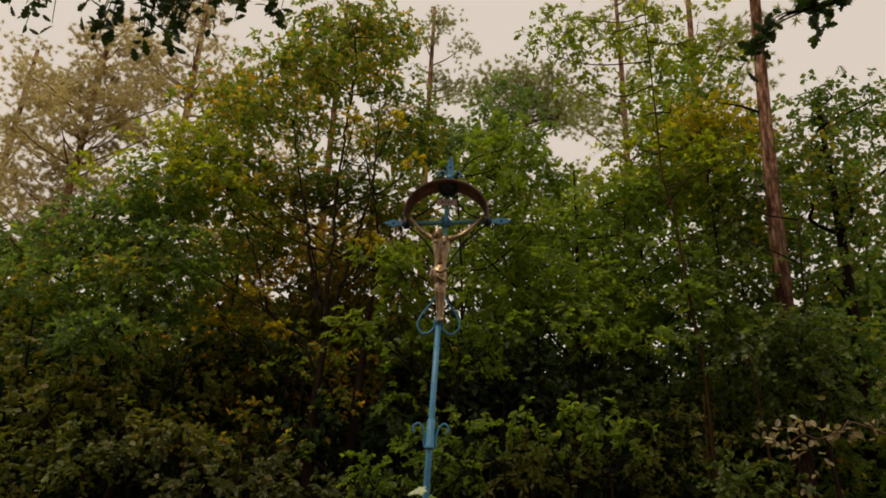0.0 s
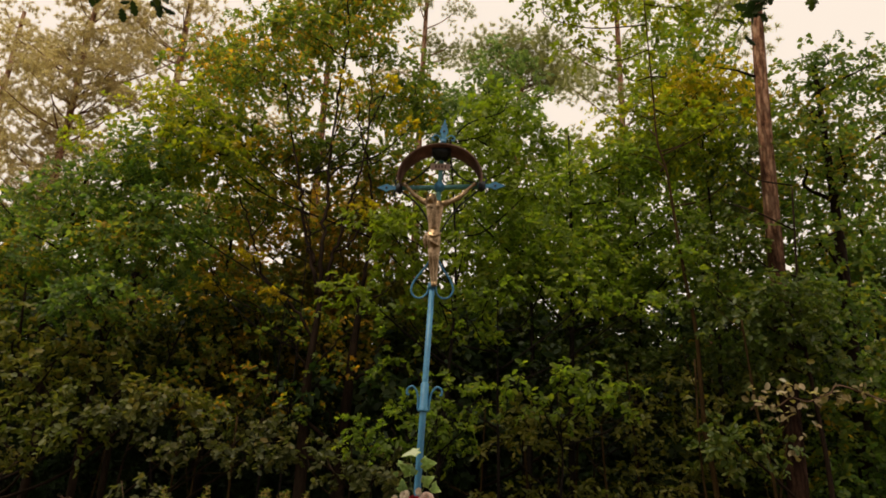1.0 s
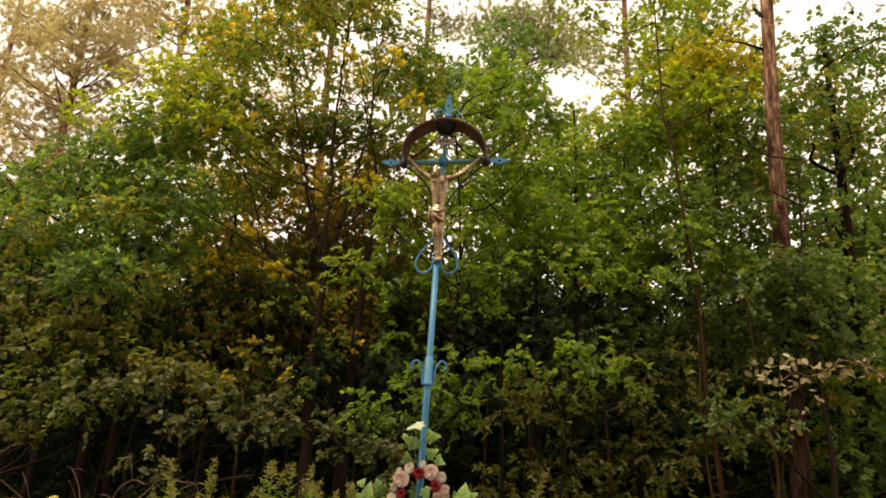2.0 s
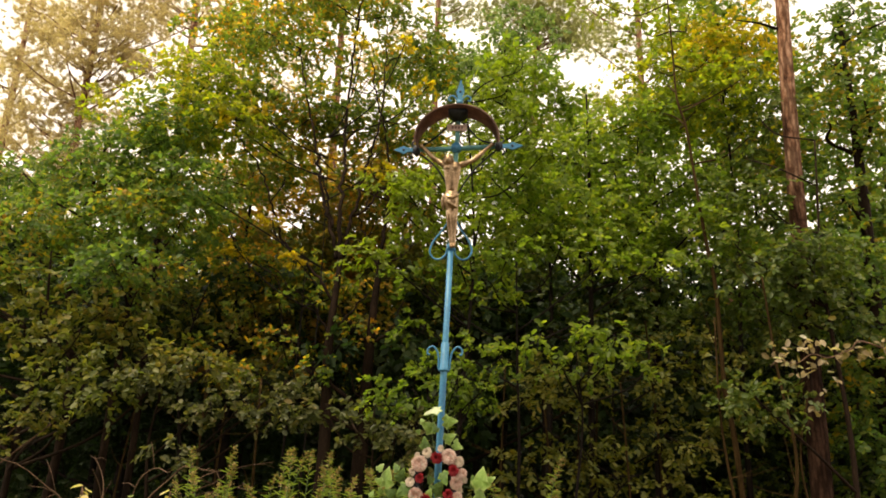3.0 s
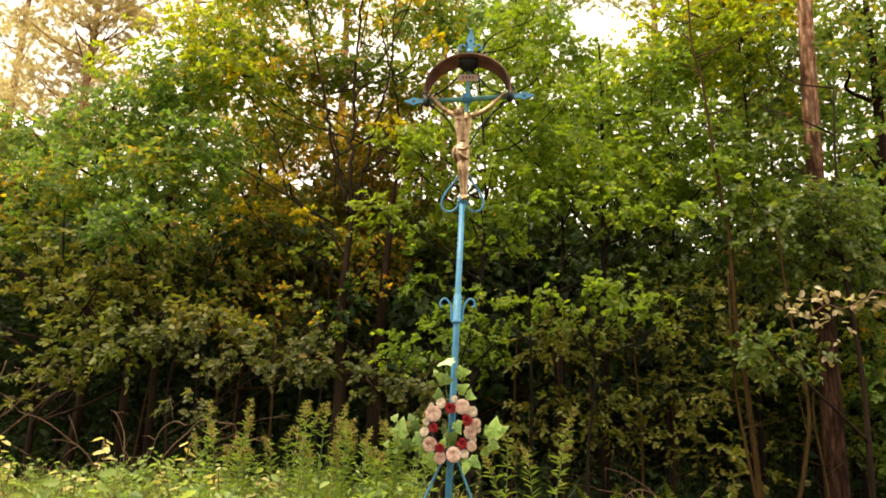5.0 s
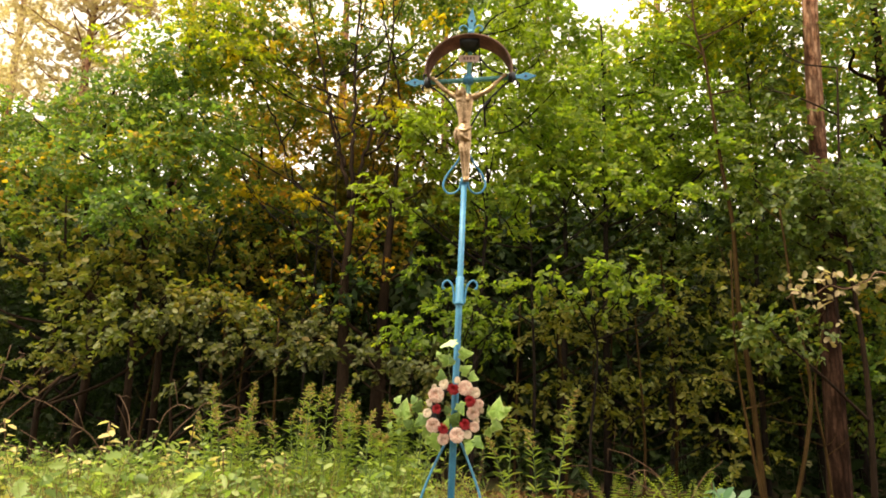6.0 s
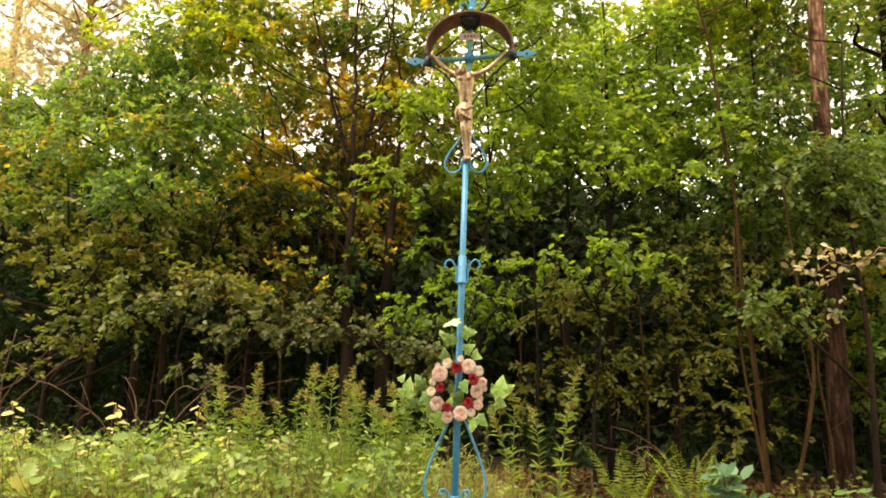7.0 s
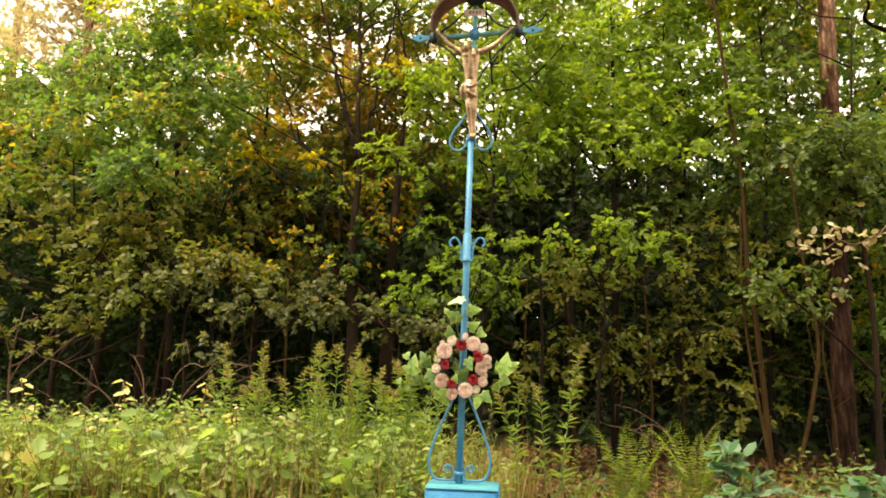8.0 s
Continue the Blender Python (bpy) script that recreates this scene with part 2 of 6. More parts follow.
def blades(rng, base, way, up, length, width=0.5, fold=0.1, droop=0.08, shape=(0.32, 0.75), simple=False):
    """Corners and faces of leaves: two halves folded along the rib, broadest at a third and three quarters of the length."""
    way = unit(way)
    side = unit(np.cross(way, up))
    nrm = np.cross(side, way)
    L = length[:, None]
    w = L * width * 0.5

    def at(a, b, c):
        return base + way * L * a + side * w * b + nrm * L * c

    if simple:  # one four-cornered blade, for leaves far back
        v = np.stack([at(0, 0, 0), at(.48, .95, fold * .6), at(1, 0, -droop), at(.48, -.95, fold * .6)], axis=1)
        return v.reshape(-1, 3), np.arange(len(base) * 4).reshape(-1, 4)
    s0, s1 = shape
    v = np.stack([at(0, 0, 0), at(s0, 0.82, fold), at(s1, 0.8, fold * 0.7 - droop * 0.5), at(1, 0, -droop),
                  at(s1, -0.8, fold * 0.7 - droop * 0.5), at(s0, -0.82, fold)], axis=1)
    k = np.arange(len(base))[:, None] * 6
    f = np.concatenate([k + np.array([[0, 1, 2, 3]]), k + np.array([[0, 3, 4, 5]])])
    return v.reshape(-1, 3), f


def lobed_blades(base, way, up, length, width=0.62):
    """Oak leaves with rounded lobes, each half one outline folded along the rib."""
    way = unit(way)
    side = unit(np.cross(way, up))
    nrm = np.cross(side, way)
    L = length[:, None]
    edge = ((0, 0), (.14, .16), (.26, .34), (.36, .22), (.5, .5), (.6, .3), (.76, .44), (.85, .24), (.95, .2), (1, 0))
    v = np.stack([base + way * L * a + side * L * width * b + nrm * L * (.18 * b - .1 * a * a) for a, b in edge]
                 + [base + way * L * a - side * L * width * b + nrm * L * (.18 * b - .1 * a * a) for a, b in edge[-2:0:-1]], axis=1)
    k = np.arange(len(base))[:, None] * 18
    f = np.concatenate([k + np.arange(10)[None, :], k + np.array([[0, 9, 10, 11, 12, 13, 14, 15, 16, 17]])])
    return v.reshape(-1, 3), f


def sprays(rng, centre, radii, count, leaf, per=9, reach=0.34, layer=0.85):
    """Leafy sprays over a clump: each a short twig with leaves along it. Gives base, way, up and length of each leaf, and the twigs."""
    d = unit(rng.normal(size=(count, 3)))
    r = 0.35 + 0.65 * rng.random((count, 1)) ** 0.6
    root = np.asarray(centre) + d * r * np.asarray(radii)
    out = unit(d * np.array([1, 1, 0.45]) + rng.normal(size=(count, 3)) * 0.45 + np.array([0, 0, 0.05]))
    span = reach * rng.uniform(0.6, 1.25, (count, 1))
    t = 0.25 + 0.75 * ((np.arange(per) + 0.5) / per) ** 0.6
    p = root[:, None] + out[:, None] * (span[:, None] * t[None, :, None]) - np.array([0, 0, 1]) * (span[:, None] * 0.35 * t[None, :, None] ** 2)
    flat = unit(np.cross(out, np.array([0, 0, 1.0])) + rng.normal(size=(count, 3)) * 0.25)
    sign = np.where(np.arange(per) % 2, 1.0, -1.0)[None, :, None]
    way = out[:, None] * 0.6 + flat[:, None] * sign * 0.8 + rng.normal(size=(count, per, 3)) * 0.5
    way = way - np.array([0, 0, 0.25])
    up = np.array([0, -.3, .75]) * layer + d[:, None] * 0.4 + rng.normal(size=(count, per, 3)) * 0.5
    length = leaf * rng.uniform(0.65, 1.25, (count, per))
    return p.reshape(-1, 3), way.reshape(-1, 3), up.reshape(-1, 3), length.ravel(), np.stack([root, p[:, -1]], 1)


def clumps_in(rng, lobe, size):
    """Small clumps scattered through a lobe of the crown."""
    x, y, z, rx, ry, rz = lobe
    n = max(3, int(1.9 * rx * ry * rz / size ** 3))
    d = unit(rng.normal(size=(n, 3)))
    r = rng.random((n, 1)) ** 0.42
    c = np.array([x, y, z]) + d * r * np.array([rx, ry, rz])
    s = size * rng.uniform(0.6, 1.2, n)
    return c, s


def twig_mesh(ends, radius):
    """Thin three-sided rods for many twigs at once."""
    a, b = ends[:, 0], ends[:, 1]
    d = unit(b - a)
    ref = unit(np.cross(d, np.array([0.31, 0.52, 0.79])))
    side = np.cross(d, ref)
    ring = [ref * math.cos(q) + side * math.sin(q) for q in (0, 2.094, 4.189)]
    v = np.stack([a + q * radius for q in ring] + [b + q * radius * 0.4 for q in ring], 1)
    k = np.arange(len(a))[:, None] * 6
    f = np.concatenate([k + np.array([[i, (i + 1) % 3, 3 + (i + 1) % 3, 3 + i]]) for i in range(3)])
    return v.reshape(-1, 3), f


def tree(name, label, seed, base, height, radius, lobes, leaf_mat, leaf=0.070, density=0.95, clump=0.40, bend=(0, 0), bark=None,
         category="tree", group="", trunk_line=None, width=0.6, low=0.3, forks=(), simple=False, reach=0.30):
    """A broad-leaved tree: tapered trunk, a limb into each lobe of the crown, side branches to its clumps, and leafy sprays."""
    rng = np.random.default_rng(seed)
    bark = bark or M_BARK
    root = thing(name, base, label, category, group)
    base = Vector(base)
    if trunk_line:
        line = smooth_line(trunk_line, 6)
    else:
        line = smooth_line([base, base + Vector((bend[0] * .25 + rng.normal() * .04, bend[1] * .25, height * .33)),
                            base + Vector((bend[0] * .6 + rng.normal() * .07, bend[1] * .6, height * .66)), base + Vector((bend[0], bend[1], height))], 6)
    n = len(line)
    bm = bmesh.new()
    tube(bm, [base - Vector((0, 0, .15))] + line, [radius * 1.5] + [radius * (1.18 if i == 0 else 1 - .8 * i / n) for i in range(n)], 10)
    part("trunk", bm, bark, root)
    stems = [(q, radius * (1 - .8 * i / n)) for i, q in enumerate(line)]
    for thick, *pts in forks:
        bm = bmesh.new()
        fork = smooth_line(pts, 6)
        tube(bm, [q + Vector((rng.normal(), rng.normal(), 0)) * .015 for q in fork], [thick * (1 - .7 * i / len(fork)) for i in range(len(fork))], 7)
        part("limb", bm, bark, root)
        stems += [(q, thick * (1 - .7 * i / len(fork))) for i, q in enumerate(fork)]
    leaves, twigs = [], []
    for lobe in lobes:
        lc = Vector(lobe[:3])
        # the limb leaves the trunk below the lobe
        below = [q for q in stems if q[0].z < lc.z - .35 * lobe[5] and q[0].z > base.z + low * height * .5] or [stems[n // 2]]
        at, thick = min(below, key=lambda q: (q[0] - lc).length + abs(q[0].z - (lc.z - .55 * math.hypot(q[0].x - lc.x, q[0].y - lc.y) - .2)) * .8)
        r0 = min(.03, max(.007, thick * .5))
        mid = at.lerp(lc, .5) + Vector((rng.normal() * .10, rng.normal() * .1, -.06 * (lc - at).length + rng.normal() * .06))
        end = lc + Vector((rng.normal() * .2 * lobe[3], 0, lobe[5] * .55))
        limb = smooth_line([at, mid, lc, end], 5)
        bm = bmesh.new()
        tube(bm, limb, [r0 * (1 - .85 * i / len(limb)) + .003 for i in range(len(limb))], 6)
        part("limb", bm, bark, root)
        cs, ss = clumps_in(rng, lobe, clump)
        for c, s in zip(cs, ss):
            j = int(rng.integers(len(limb) // 4, len(limb)))
            p0 = np.array(limb[j])
            knee = p0 * .5 + c * .5 + rng.normal(size=3) * .07 + np.array([0, 0, -.05])
            twigs += [(p0, knee, .0055), (knee, c, .0045)]
            cnt = max(4, int(19 * density * (s / .42) ** 2 * (.095 / leaf) ** 1.6 * rng.uniform(.6, 1.3)))
            b, w, u, l, tw = sprays(rng, c, (s * 1.1, s * 1.1, s * .5), cnt, leaf, reach=reach)
            leaves.append((b, w, u, l))
            twigs += [(q[0], q[1], .0028) for q in tw[::2]]
    b, w, u, l = (np.concatenate([q[i] for q in leaves]) for i in range(4))
    array_mesh("crown", *blades(rng, b, w, u, l, width, simple=simple), leaf_mat, root)
    ends = np.array([[q[0], q[1]] for q in twigs])
    rad = np.array([q[2] for q in twigs])[:, None]
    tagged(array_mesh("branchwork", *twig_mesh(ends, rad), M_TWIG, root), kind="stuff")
    return root


def pine(name, label, seed, base, height, radius, puffs, mat, bark, lean=0.0, crown_from=0.55, puff=0.8, needles=1100, stubs=0, fixed=(), group="pines", taper=.7):
    """A pine: a tall bare trunk, and flat puffs of needles at the ends of its boughs."""
    rng = np.random.default_rng(seed)
    root = thing(name, base, label, "tree", group)
    base = Vector(base)
    top = base + Vector((lean * height, 0, height))
    line = smooth_line([base, base.lerp(top, .35) + Vector((rng.normal() * .05, 0, 0)), base.lerp(top, .7) + Vector((rng.normal() * .08, 0, 0)), top], 6)
    n = len(line)
    bm = bmesh.new()
    tube(bm, [base - Vector((0, 0, .2))] + line, [radius * 1.35] + [radius * (1.12 if i == 0 else max(.2, 1 - taper * i / n)) for i in range(n)], 14)
    part("trunk", bm, bark, root)
    for k in range(stubs):
        i = int(rng.integers(4, n - 2))
        a = rng.uniform(0, 6.28)
        d = Vector((math.cos(a), math.sin(a) * .6, rng.uniform(-.1, .3)))
        bm = bmesh.new()
        s = rng.uniform(.25, .8)
        tube(bm, [line[i], line[i] + d * s * .5 + Vector((0, 0, .03)), line[i] + d * s], [.022, .015, .006], 5)
        part("dead_branch", bm, M_TWIG, root)
    verts = []
    spots = list(fixed)
    for k in range(puffs):
        f = crown_from + (1 - crown_from) * rng.random()
        a = rng.uniform(0, 6.28)
        reach = (1.08 - f) * height * .34 * rng.uniform(.4, 1.1) + .2
        q = base.lerp(top, f)
        spots.append((q.x + math.cos(a) * reach, q.y + math.sin(a) * reach * .7, q.z + rng.uniform(-.2, .5)))
    for x, y, z in spots:
        c = Vector((x, y, z))
        at = base.lerp(top, min(.97, max(.3, (c.z - .25 - .45 * math.hypot(c.x - top.x, c.y - top.y)) / height)))
        bm = bmesh.new()
        tube(bm, smooth_line([at, at.lerp(c, .5) + Vector((0, 0, -.12)), c], 4), [.034 * (1 - .75 * i / 8) for i in range(9)], 5)
        part("bough", bm, bark, root)
        s = puff * rng.uniform(.6, 1.3)
        # tufts in the puff, each a brush of needles
        tufts = max(6, int(needles / 24))
        d = unit(rng.normal(size=(tufts, 3)))
        tc = np.array(c) + d * rng.random((tufts, 1)) ** .45 * np.array([s, s, s * .34])
        nd = unit(rng.normal(size=(tufts, 24, 3)) + np.array([0, 0, .45]) + d[:, None] * .4)
        b = np.repeat(tc[:, None], 24, 1)
        ln = .13 * rng.uniform(.7, 1.3, (tufts, 24, 1))
        sd = unit(np.cross(nd, rng.normal(size=(tufts, 24, 3)))) * .011
        verts.append(np.stack([b - sd, b + sd, b + nd * ln], 2).reshape(-1, 3))
    v = np.concatenate(verts)
    array_mesh("needle_crown", v, np.arange(len(v)).reshape(-1, 3), mat, root)
    return root


# ---- ground ----
def ground_height(x, y):
    """Nearly level, with a low bank behind the cross and small unevenness."""
    rough = noise.noise(Vector((x * .35, y * .35, 0))) * .06 + noise.noise(Vector((x * 1.7, y * 1.7, 3))) * .02
    fade = 1 / (1 + (math.hypot(x, y - 6) / 40) ** 2)
    return rough * fade


def build_ground():
    m, n, l, b = material("woodland_ground")
    co = n.new("ShaderNodeTexCoord")
    big, small = noise_node(n, .5, 5), noise_node(n, 14, 6, .7)
    for q in (big, small):
        l.new(co.outputs["Object"], q.inputs["Vector"])
    soil = ramp_node(n, [(.3, (.035, .022, .014)), (.5, (.10, .055, .028)), (.7, (.18, .10, .05))])
    moss = ramp_node(n, [(.3, (.03, .045, .012)), (.7, (.11, .13, .035))])
    l.new(small.outputs["Fac"], soil.inputs["Fac"])
    l.new(small.outputs["Fac"], moss.inputs["Fac"])
    mask = ramp_node(n, [(.45, (0, 0, 0)), (.6, (1, 1, 1))])
    l.new(big.outputs["Fac"], mask.inputs["Fac"])
    mx = n.new("ShaderNodeMixRGB")
    l.new(mask.outputs["Color"], mx.inputs["Fac"])
    l.new(soil.outputs["Color"], mx.inputs["Color1"])
    l.new(moss.outputs["Color"], mx.inputs["Color2"])
    l.new(mx.outputs["Color"], b.inputs["Base Color"])
    b.inputs["Roughness"].default_value = .95
    bp = n.new("ShaderNodeBump")
    bp.inputs["Strength"].default_value, bp.inputs["Distance"].default_value = .7, .03
    l.new(small.outputs["Fac"], bp.inputs["Height"])
    l.new(bp.outputs["Normal"], b.inputs["Normal"])
    # one sheet, fine near the cross and coarse towards the horizon
    steps = sorted({round(math.copysign(abs(k / 40) ** 3.2 * 900 + abs(k) * .12, k), 3) for k in range(-40, 41)})
    verts = [(x, y + 5, ground_height(x, y + 5)) for y in steps for x in steps]
    w = len(steps)
    faces = [(j * w + i, j * w + i + 1, (j + 1) * w + i + 1, (j + 1) * w + i) for j in range(w - 1) for i in range(w - 1)]
    ob = array_mesh("ground", verts, faces, m)
    ob.data.polygons.foreach_set("use_smooth", [True] * len(faces))
    tagged(ob, "brown woodland soil with moss and leaf litter", "ground", kind="structure")


build_ground()

# ---- the wayside cross ----
FOOT, HUB, TIP = Vector((0.0, 3.81, 0.415)), Vector((0.044, 3.85, 3.066)), Vector((0.058, 3.852, 3.55))


def on_pole(z):
    return FOOT.lerp(HUB, (z - FOOT.z) / (HUB.z - FOOT.z))


def around(z, dx, dy=0.0):
    p = on_pole(z)
    return p + Vector((dx, dy - dx * .05, 0))


def spear_tip(bm, at, way, across, length, half):
    """A forged diamond tip with a neck, 8 mm thick, left unpierced."""
    prof = [(0, .012), (.16, .013), (.3, half * .55), (.5, half), (.72, half * .55), (1, .001)]
    thick = way.cross(across).normalized() * .006
    ring = []
    for t, h in prof:
        c = at + way * length * t
        ring.append([bm.verts.new(c + across * h + thick), bm.verts.new(c - across * h + thick), bm.verts.new(c - across * h - thick), bm.verts.new(c + across * h - thick)])
    for a, b in zip(ring, ring[1:]):
        for k in range(4):
            bm.faces.new((a[k], a[(k + 1) % 4], b[(k + 1) % 4], b[k]))
    bm.faces.new(ring[0])
    bm.faces.new(ring[-1])
    bmesh.ops.recalc_face_normals(bm, faces=bm.faces)


def scroll(bm, pts, r, sides=7):
    line = smooth_line(pts, 7)
    tube(bm, line, r, sides)


def build_cross():
    cross = thing("wayside_cross", FOOT, "tall blue-painted wrought-iron wayside cross, slightly leaning, on a concrete plinth", "cross")
    bm = bmesh.new()
    tube(bm, [FOOT - Vector((0, 0, .03)), on_pole(1.2), on_pole(1.66), on_pole(1.70), on_pole(2.42)], [.0200, .0198, .0195, .0180, .0176], 14)
    part("pole", bm, M_PAINT, cross)
    bm = bmesh.new()
    tube(bm, [on_pole(2.40), on_pole(2.9), HUB, HUB.lerp(TIP, .68)], [.0165, .0155, .015, .014], 10)
    part("upper_shaft", bm, M_PAINT_GREEN, cross)
    left, right = Vector((-.232, 3.865, 3.058)), Vector((.332, 3.836, 3.082))
    bm = bmesh.new()
    tube(bm, [left, HUB, right], [.0145, .0155, .0145], 10)
    part("crossbar", bm, M_PAINT_GREEN, cross, "faded turquoise round crossbar")
    bm = bmesh.new()
    bmesh.ops.create_cone(bm, cap_ends=True, segments=20, radius1=.036, radius2=.031, depth=.045, matrix=Matrix.Translation(HUB + Vector((0, -.012, 0))) @ Matrix.Rotation(radians(90), 4, "X"))
    bmesh.ops.bevel(bm, geom=[e for e in bm.edges if len(e.link_faces) == 2 and any(len(f.verts) > 4 for f in e.link_faces)], offset=.005, segments=2, affect="EDGES")
    part("hub_boss", bm, M_PAINT, cross)
    for at, way, across, ln in ((left, Vector((-1, .05, 0)), Vector((0, 0, 1)), .125), (right, Vector((1, -.05, .02)), Vector((0, 0, 1)), .132),
                                (HUB.lerp(TIP, .645), Vector((.03, 0, 1)), Vector((1, 0, 0)), .18)):
        bm = bmesh.new()
        spear_tip(bm, at, way.normalized(), across, ln, .027)
        tip = part("spear_tip", bm, M_PAINT, cross, smooth=False)
        # a dark disc added in place of the tip's round hole
        bm = bmesh.new()
        c = at + way.normalized() * ln * .5
        bmesh.ops.create_cone(bm, cap_ends=True, segments=12, radius1=.0075, radius2=.0075, depth=.016, matrix=Matrix.Translation(c) @ Matrix.Rotation(radians(90), 4, "X"))
        part("hole_disc", bm, M_IRON, tip, "dark disc standing in for the round hole")
    # small curls under the top tip, and the collar between them
    c = HUB.lerp(TIP, .67)
    bm = bmesh.new()
    tube(bm, [c - Vector((0, 0, .012)), c + Vector((0, 0, .012))], .02, 10)
    part("collar", bm, M_PAINT, cross)
    for s in (-1, 1):
        bm = bmesh.new()
        scroll(bm, [c + Vector((s * .012, 0, 0)), c + Vector((s * .022, 0, .03)), c + Vector((s * .048, 0, .05)), c + Vector((s * .072, 0, .034)),
                    c + Vector((s * .066, 0, .012)), c + Vector((s * .052, 0, .018))], .0055)
        part("top_curl", bm, M_PAINT, cross)
    # dark bars that brace the crossbar: a bowed lozenge round the hub
    for s, end in ((-1, left), (1, right)):
        e = end + Vector((-s * .02, .012, 0))
        bm = bmesh.new()
        scroll(bm, [HUB + Vector((s * .02, .012, .20)), HUB + Vector((s * .075, .012, .145)), HUB + Vector((s * .15, .012, .07)), e + Vector((0, 0, .02)), e + Vector((s * .03, 0, .05)), e + Vector((s * .015, 0, .07))], .006)
        part("upper_brace", bm, M_IRON, cross)
        bm = bmesh.new()
        scroll(bm, [e + Vector((s * .025, 0, -.055)), e + Vector((s * .035, 0, -.03)), e + Vector((0, 0, -.012)), HUB + Vector((s * .145, .012, -.105)), HUB + Vector((s * .075, .012, -.20)), around(HUB.z - .31, s * .02, .012)], .006)
        part("lower_brace", bm, M_IRON, cross)
        bm = bmesh.new()
        ball(bm, e + Vector((0, -.01, 0)), .027, (1, 1, 1.45), 2)
        part("canopy_clamp", bm, M_IRON, cross)
    # heart-shaped loops below the figure
    z = 2.41
    for s in (-1, 1):
        bm = bmesh.new()
        scroll(bm, [around(z + .20, s * .012, .01), around(z + .12, s * .052, .01), around(z + .045, s * .105, .01), around(z - .02, s * .128, .01),
                    around(z - .068, s * .105, .01), around(z - .075, s * .065, .01), around(z - .045, s * .03, .01), around(z - .005, s * .022, .008)], .0062)
        part("heart_loop", bm, M_PAINT, cross)
    bm = bmesh.new()
    tube(bm, [around(z - .02, 0), around(z - .015, 0), around(z + .012, 0), around(z + .017, 0)], [.021, .026, .026, .021], 12)
    part("collar", bm, M_PAINT, cross)
    # scrolls half way up
    z = 1.666
    bm = bmesh.new()
    tube(bm, [around(z - .012, 0), around(z - .008, 0), around(z + .0, 0), around(z + .008, 0), around(z + .15, 0), around(z + .155, 0)], [.024, .032, .032, .026, .0245, .019], 12)
    part("sleeve", bm, M_PAINT, cross)
    for s in (-1, 1):
        bm = bmesh.new()
        scroll(bm, [around(z, s * .032), around(z + .06, s * .034), around(z + .105, s * .046), around(z + .132, s * .072), around(z + .118, s * .098),
                    around(z + .088, s * .1), around(z + .085, s * .086)], .0062)
        part("scroll", bm, M_PAINT, cross)
    # long loops at the foot with small curls between
    for s in (-1, 1):
        bm = bmesh.new()
        scroll(bm, [around(.90, s * .03, -.005), around(.86, s * .052, -.005), around(.72, s * .115, -.005), around(.58, s * .165, -.005), around(.50, s * .17, -.005),
                    around(.44, s * .142, -.005), around(.428, s * .09, -.005), around(.43, s * .02, -.005)], .0072)
        part("foot_loop", bm, M_PAINT, cross)
        bm = bmesh.new()
        scroll(bm, [around(.425, s * .028, -.02), around(.47, s * .03, -.02), around(.505, s * .045, -.02), around(.51, s * .072, -.02), around(.49, s * .082, -.02),
                    around(.478, s * .068, -.02), around(.480, s * .058, -.02), around(.492, s * .060, -.02)], .0052)
        part("foot_curl", bm, M_PAINT, cross)
    bm = bmesh.new()
    tube(bm, [around(.455, 0), around(.475, 0)], .031, 12)
    part("collar", bm, M_PAINT, cross)
    # arched sheet-metal canopy over the figure
    bm = bmesh.new()
    mid = Vector((.048, 3.85, 3.075))
    rows = []
    for k in range(33):
        a = radians(-6 + 192 * k / 32)
        rx, rz = .256, .228
        row = []
        for y, grow in ((-.135, .012), (-.13, 0), (-.04, 0), (.03, 0), (.033, .004)):
            row.append(Vector((math.cos(a) * (rx + grow), y + math.cos(a) * -.012, math.sin(a) * (rz + grow))))
        rows.append(row)
    outer = [[bm.verts.new(mid + p * 1.0) for p in row] for row in rows]
    for a, b in zip(outer, outer[1:]):
        for q in range(len(a) - 1):
            bm.faces.new((a[q], a[q + 1], b[q + 1], b[q]))
    bmesh.ops.solidify(bm, geom=bm.faces[:], thickness=.006)
    part("canopy", bm, M_RUST, cross, "rusted arched sheet-metal canopy")
    # dark plate under the top of the arch, behind the plaque
    bm = bmesh.new()
    slab(bm, [(-.018, 3.300), (.114, 3.300), (.096, 3.272), (.070, 3.254), (.026, 3.254), (.000, 3.272)], 3.745, 3.865, .006)
    part("canopy_dark_plate", bm, M_IRON, cross)
    # name plate
    bm = bmesh.new()
    c = HUB + Vector((0.0, -.026, .135))
    slab(bm, [(c.x - .062, c.z - .022), (c.x + .062, c.z - .022), (c.x + .066, c.z + .022), (c.x - .066, c.z + .022)], c.y, c.y + .008, .002)
    plate = part("plaque", bm, M_PLAQUE, cross, "faded pink plaque with worn lettering", smooth=False)
    for dx, w in ((-.028, .006), (-.008, .005), (.012, .006), (.032, .004)):
        bm = bmesh.new()
        slab(bm, [(c.x + dx - w, c.z - .009), (c.x + dx + w, c.z - .009), (c.x + dx + w, c.z + .009), (c.x + dx - w, c.z + .009)], c.y - .0012, c.y - .0002)
        part("letter_bar", bm, M_LETTER, plate, smooth=False)


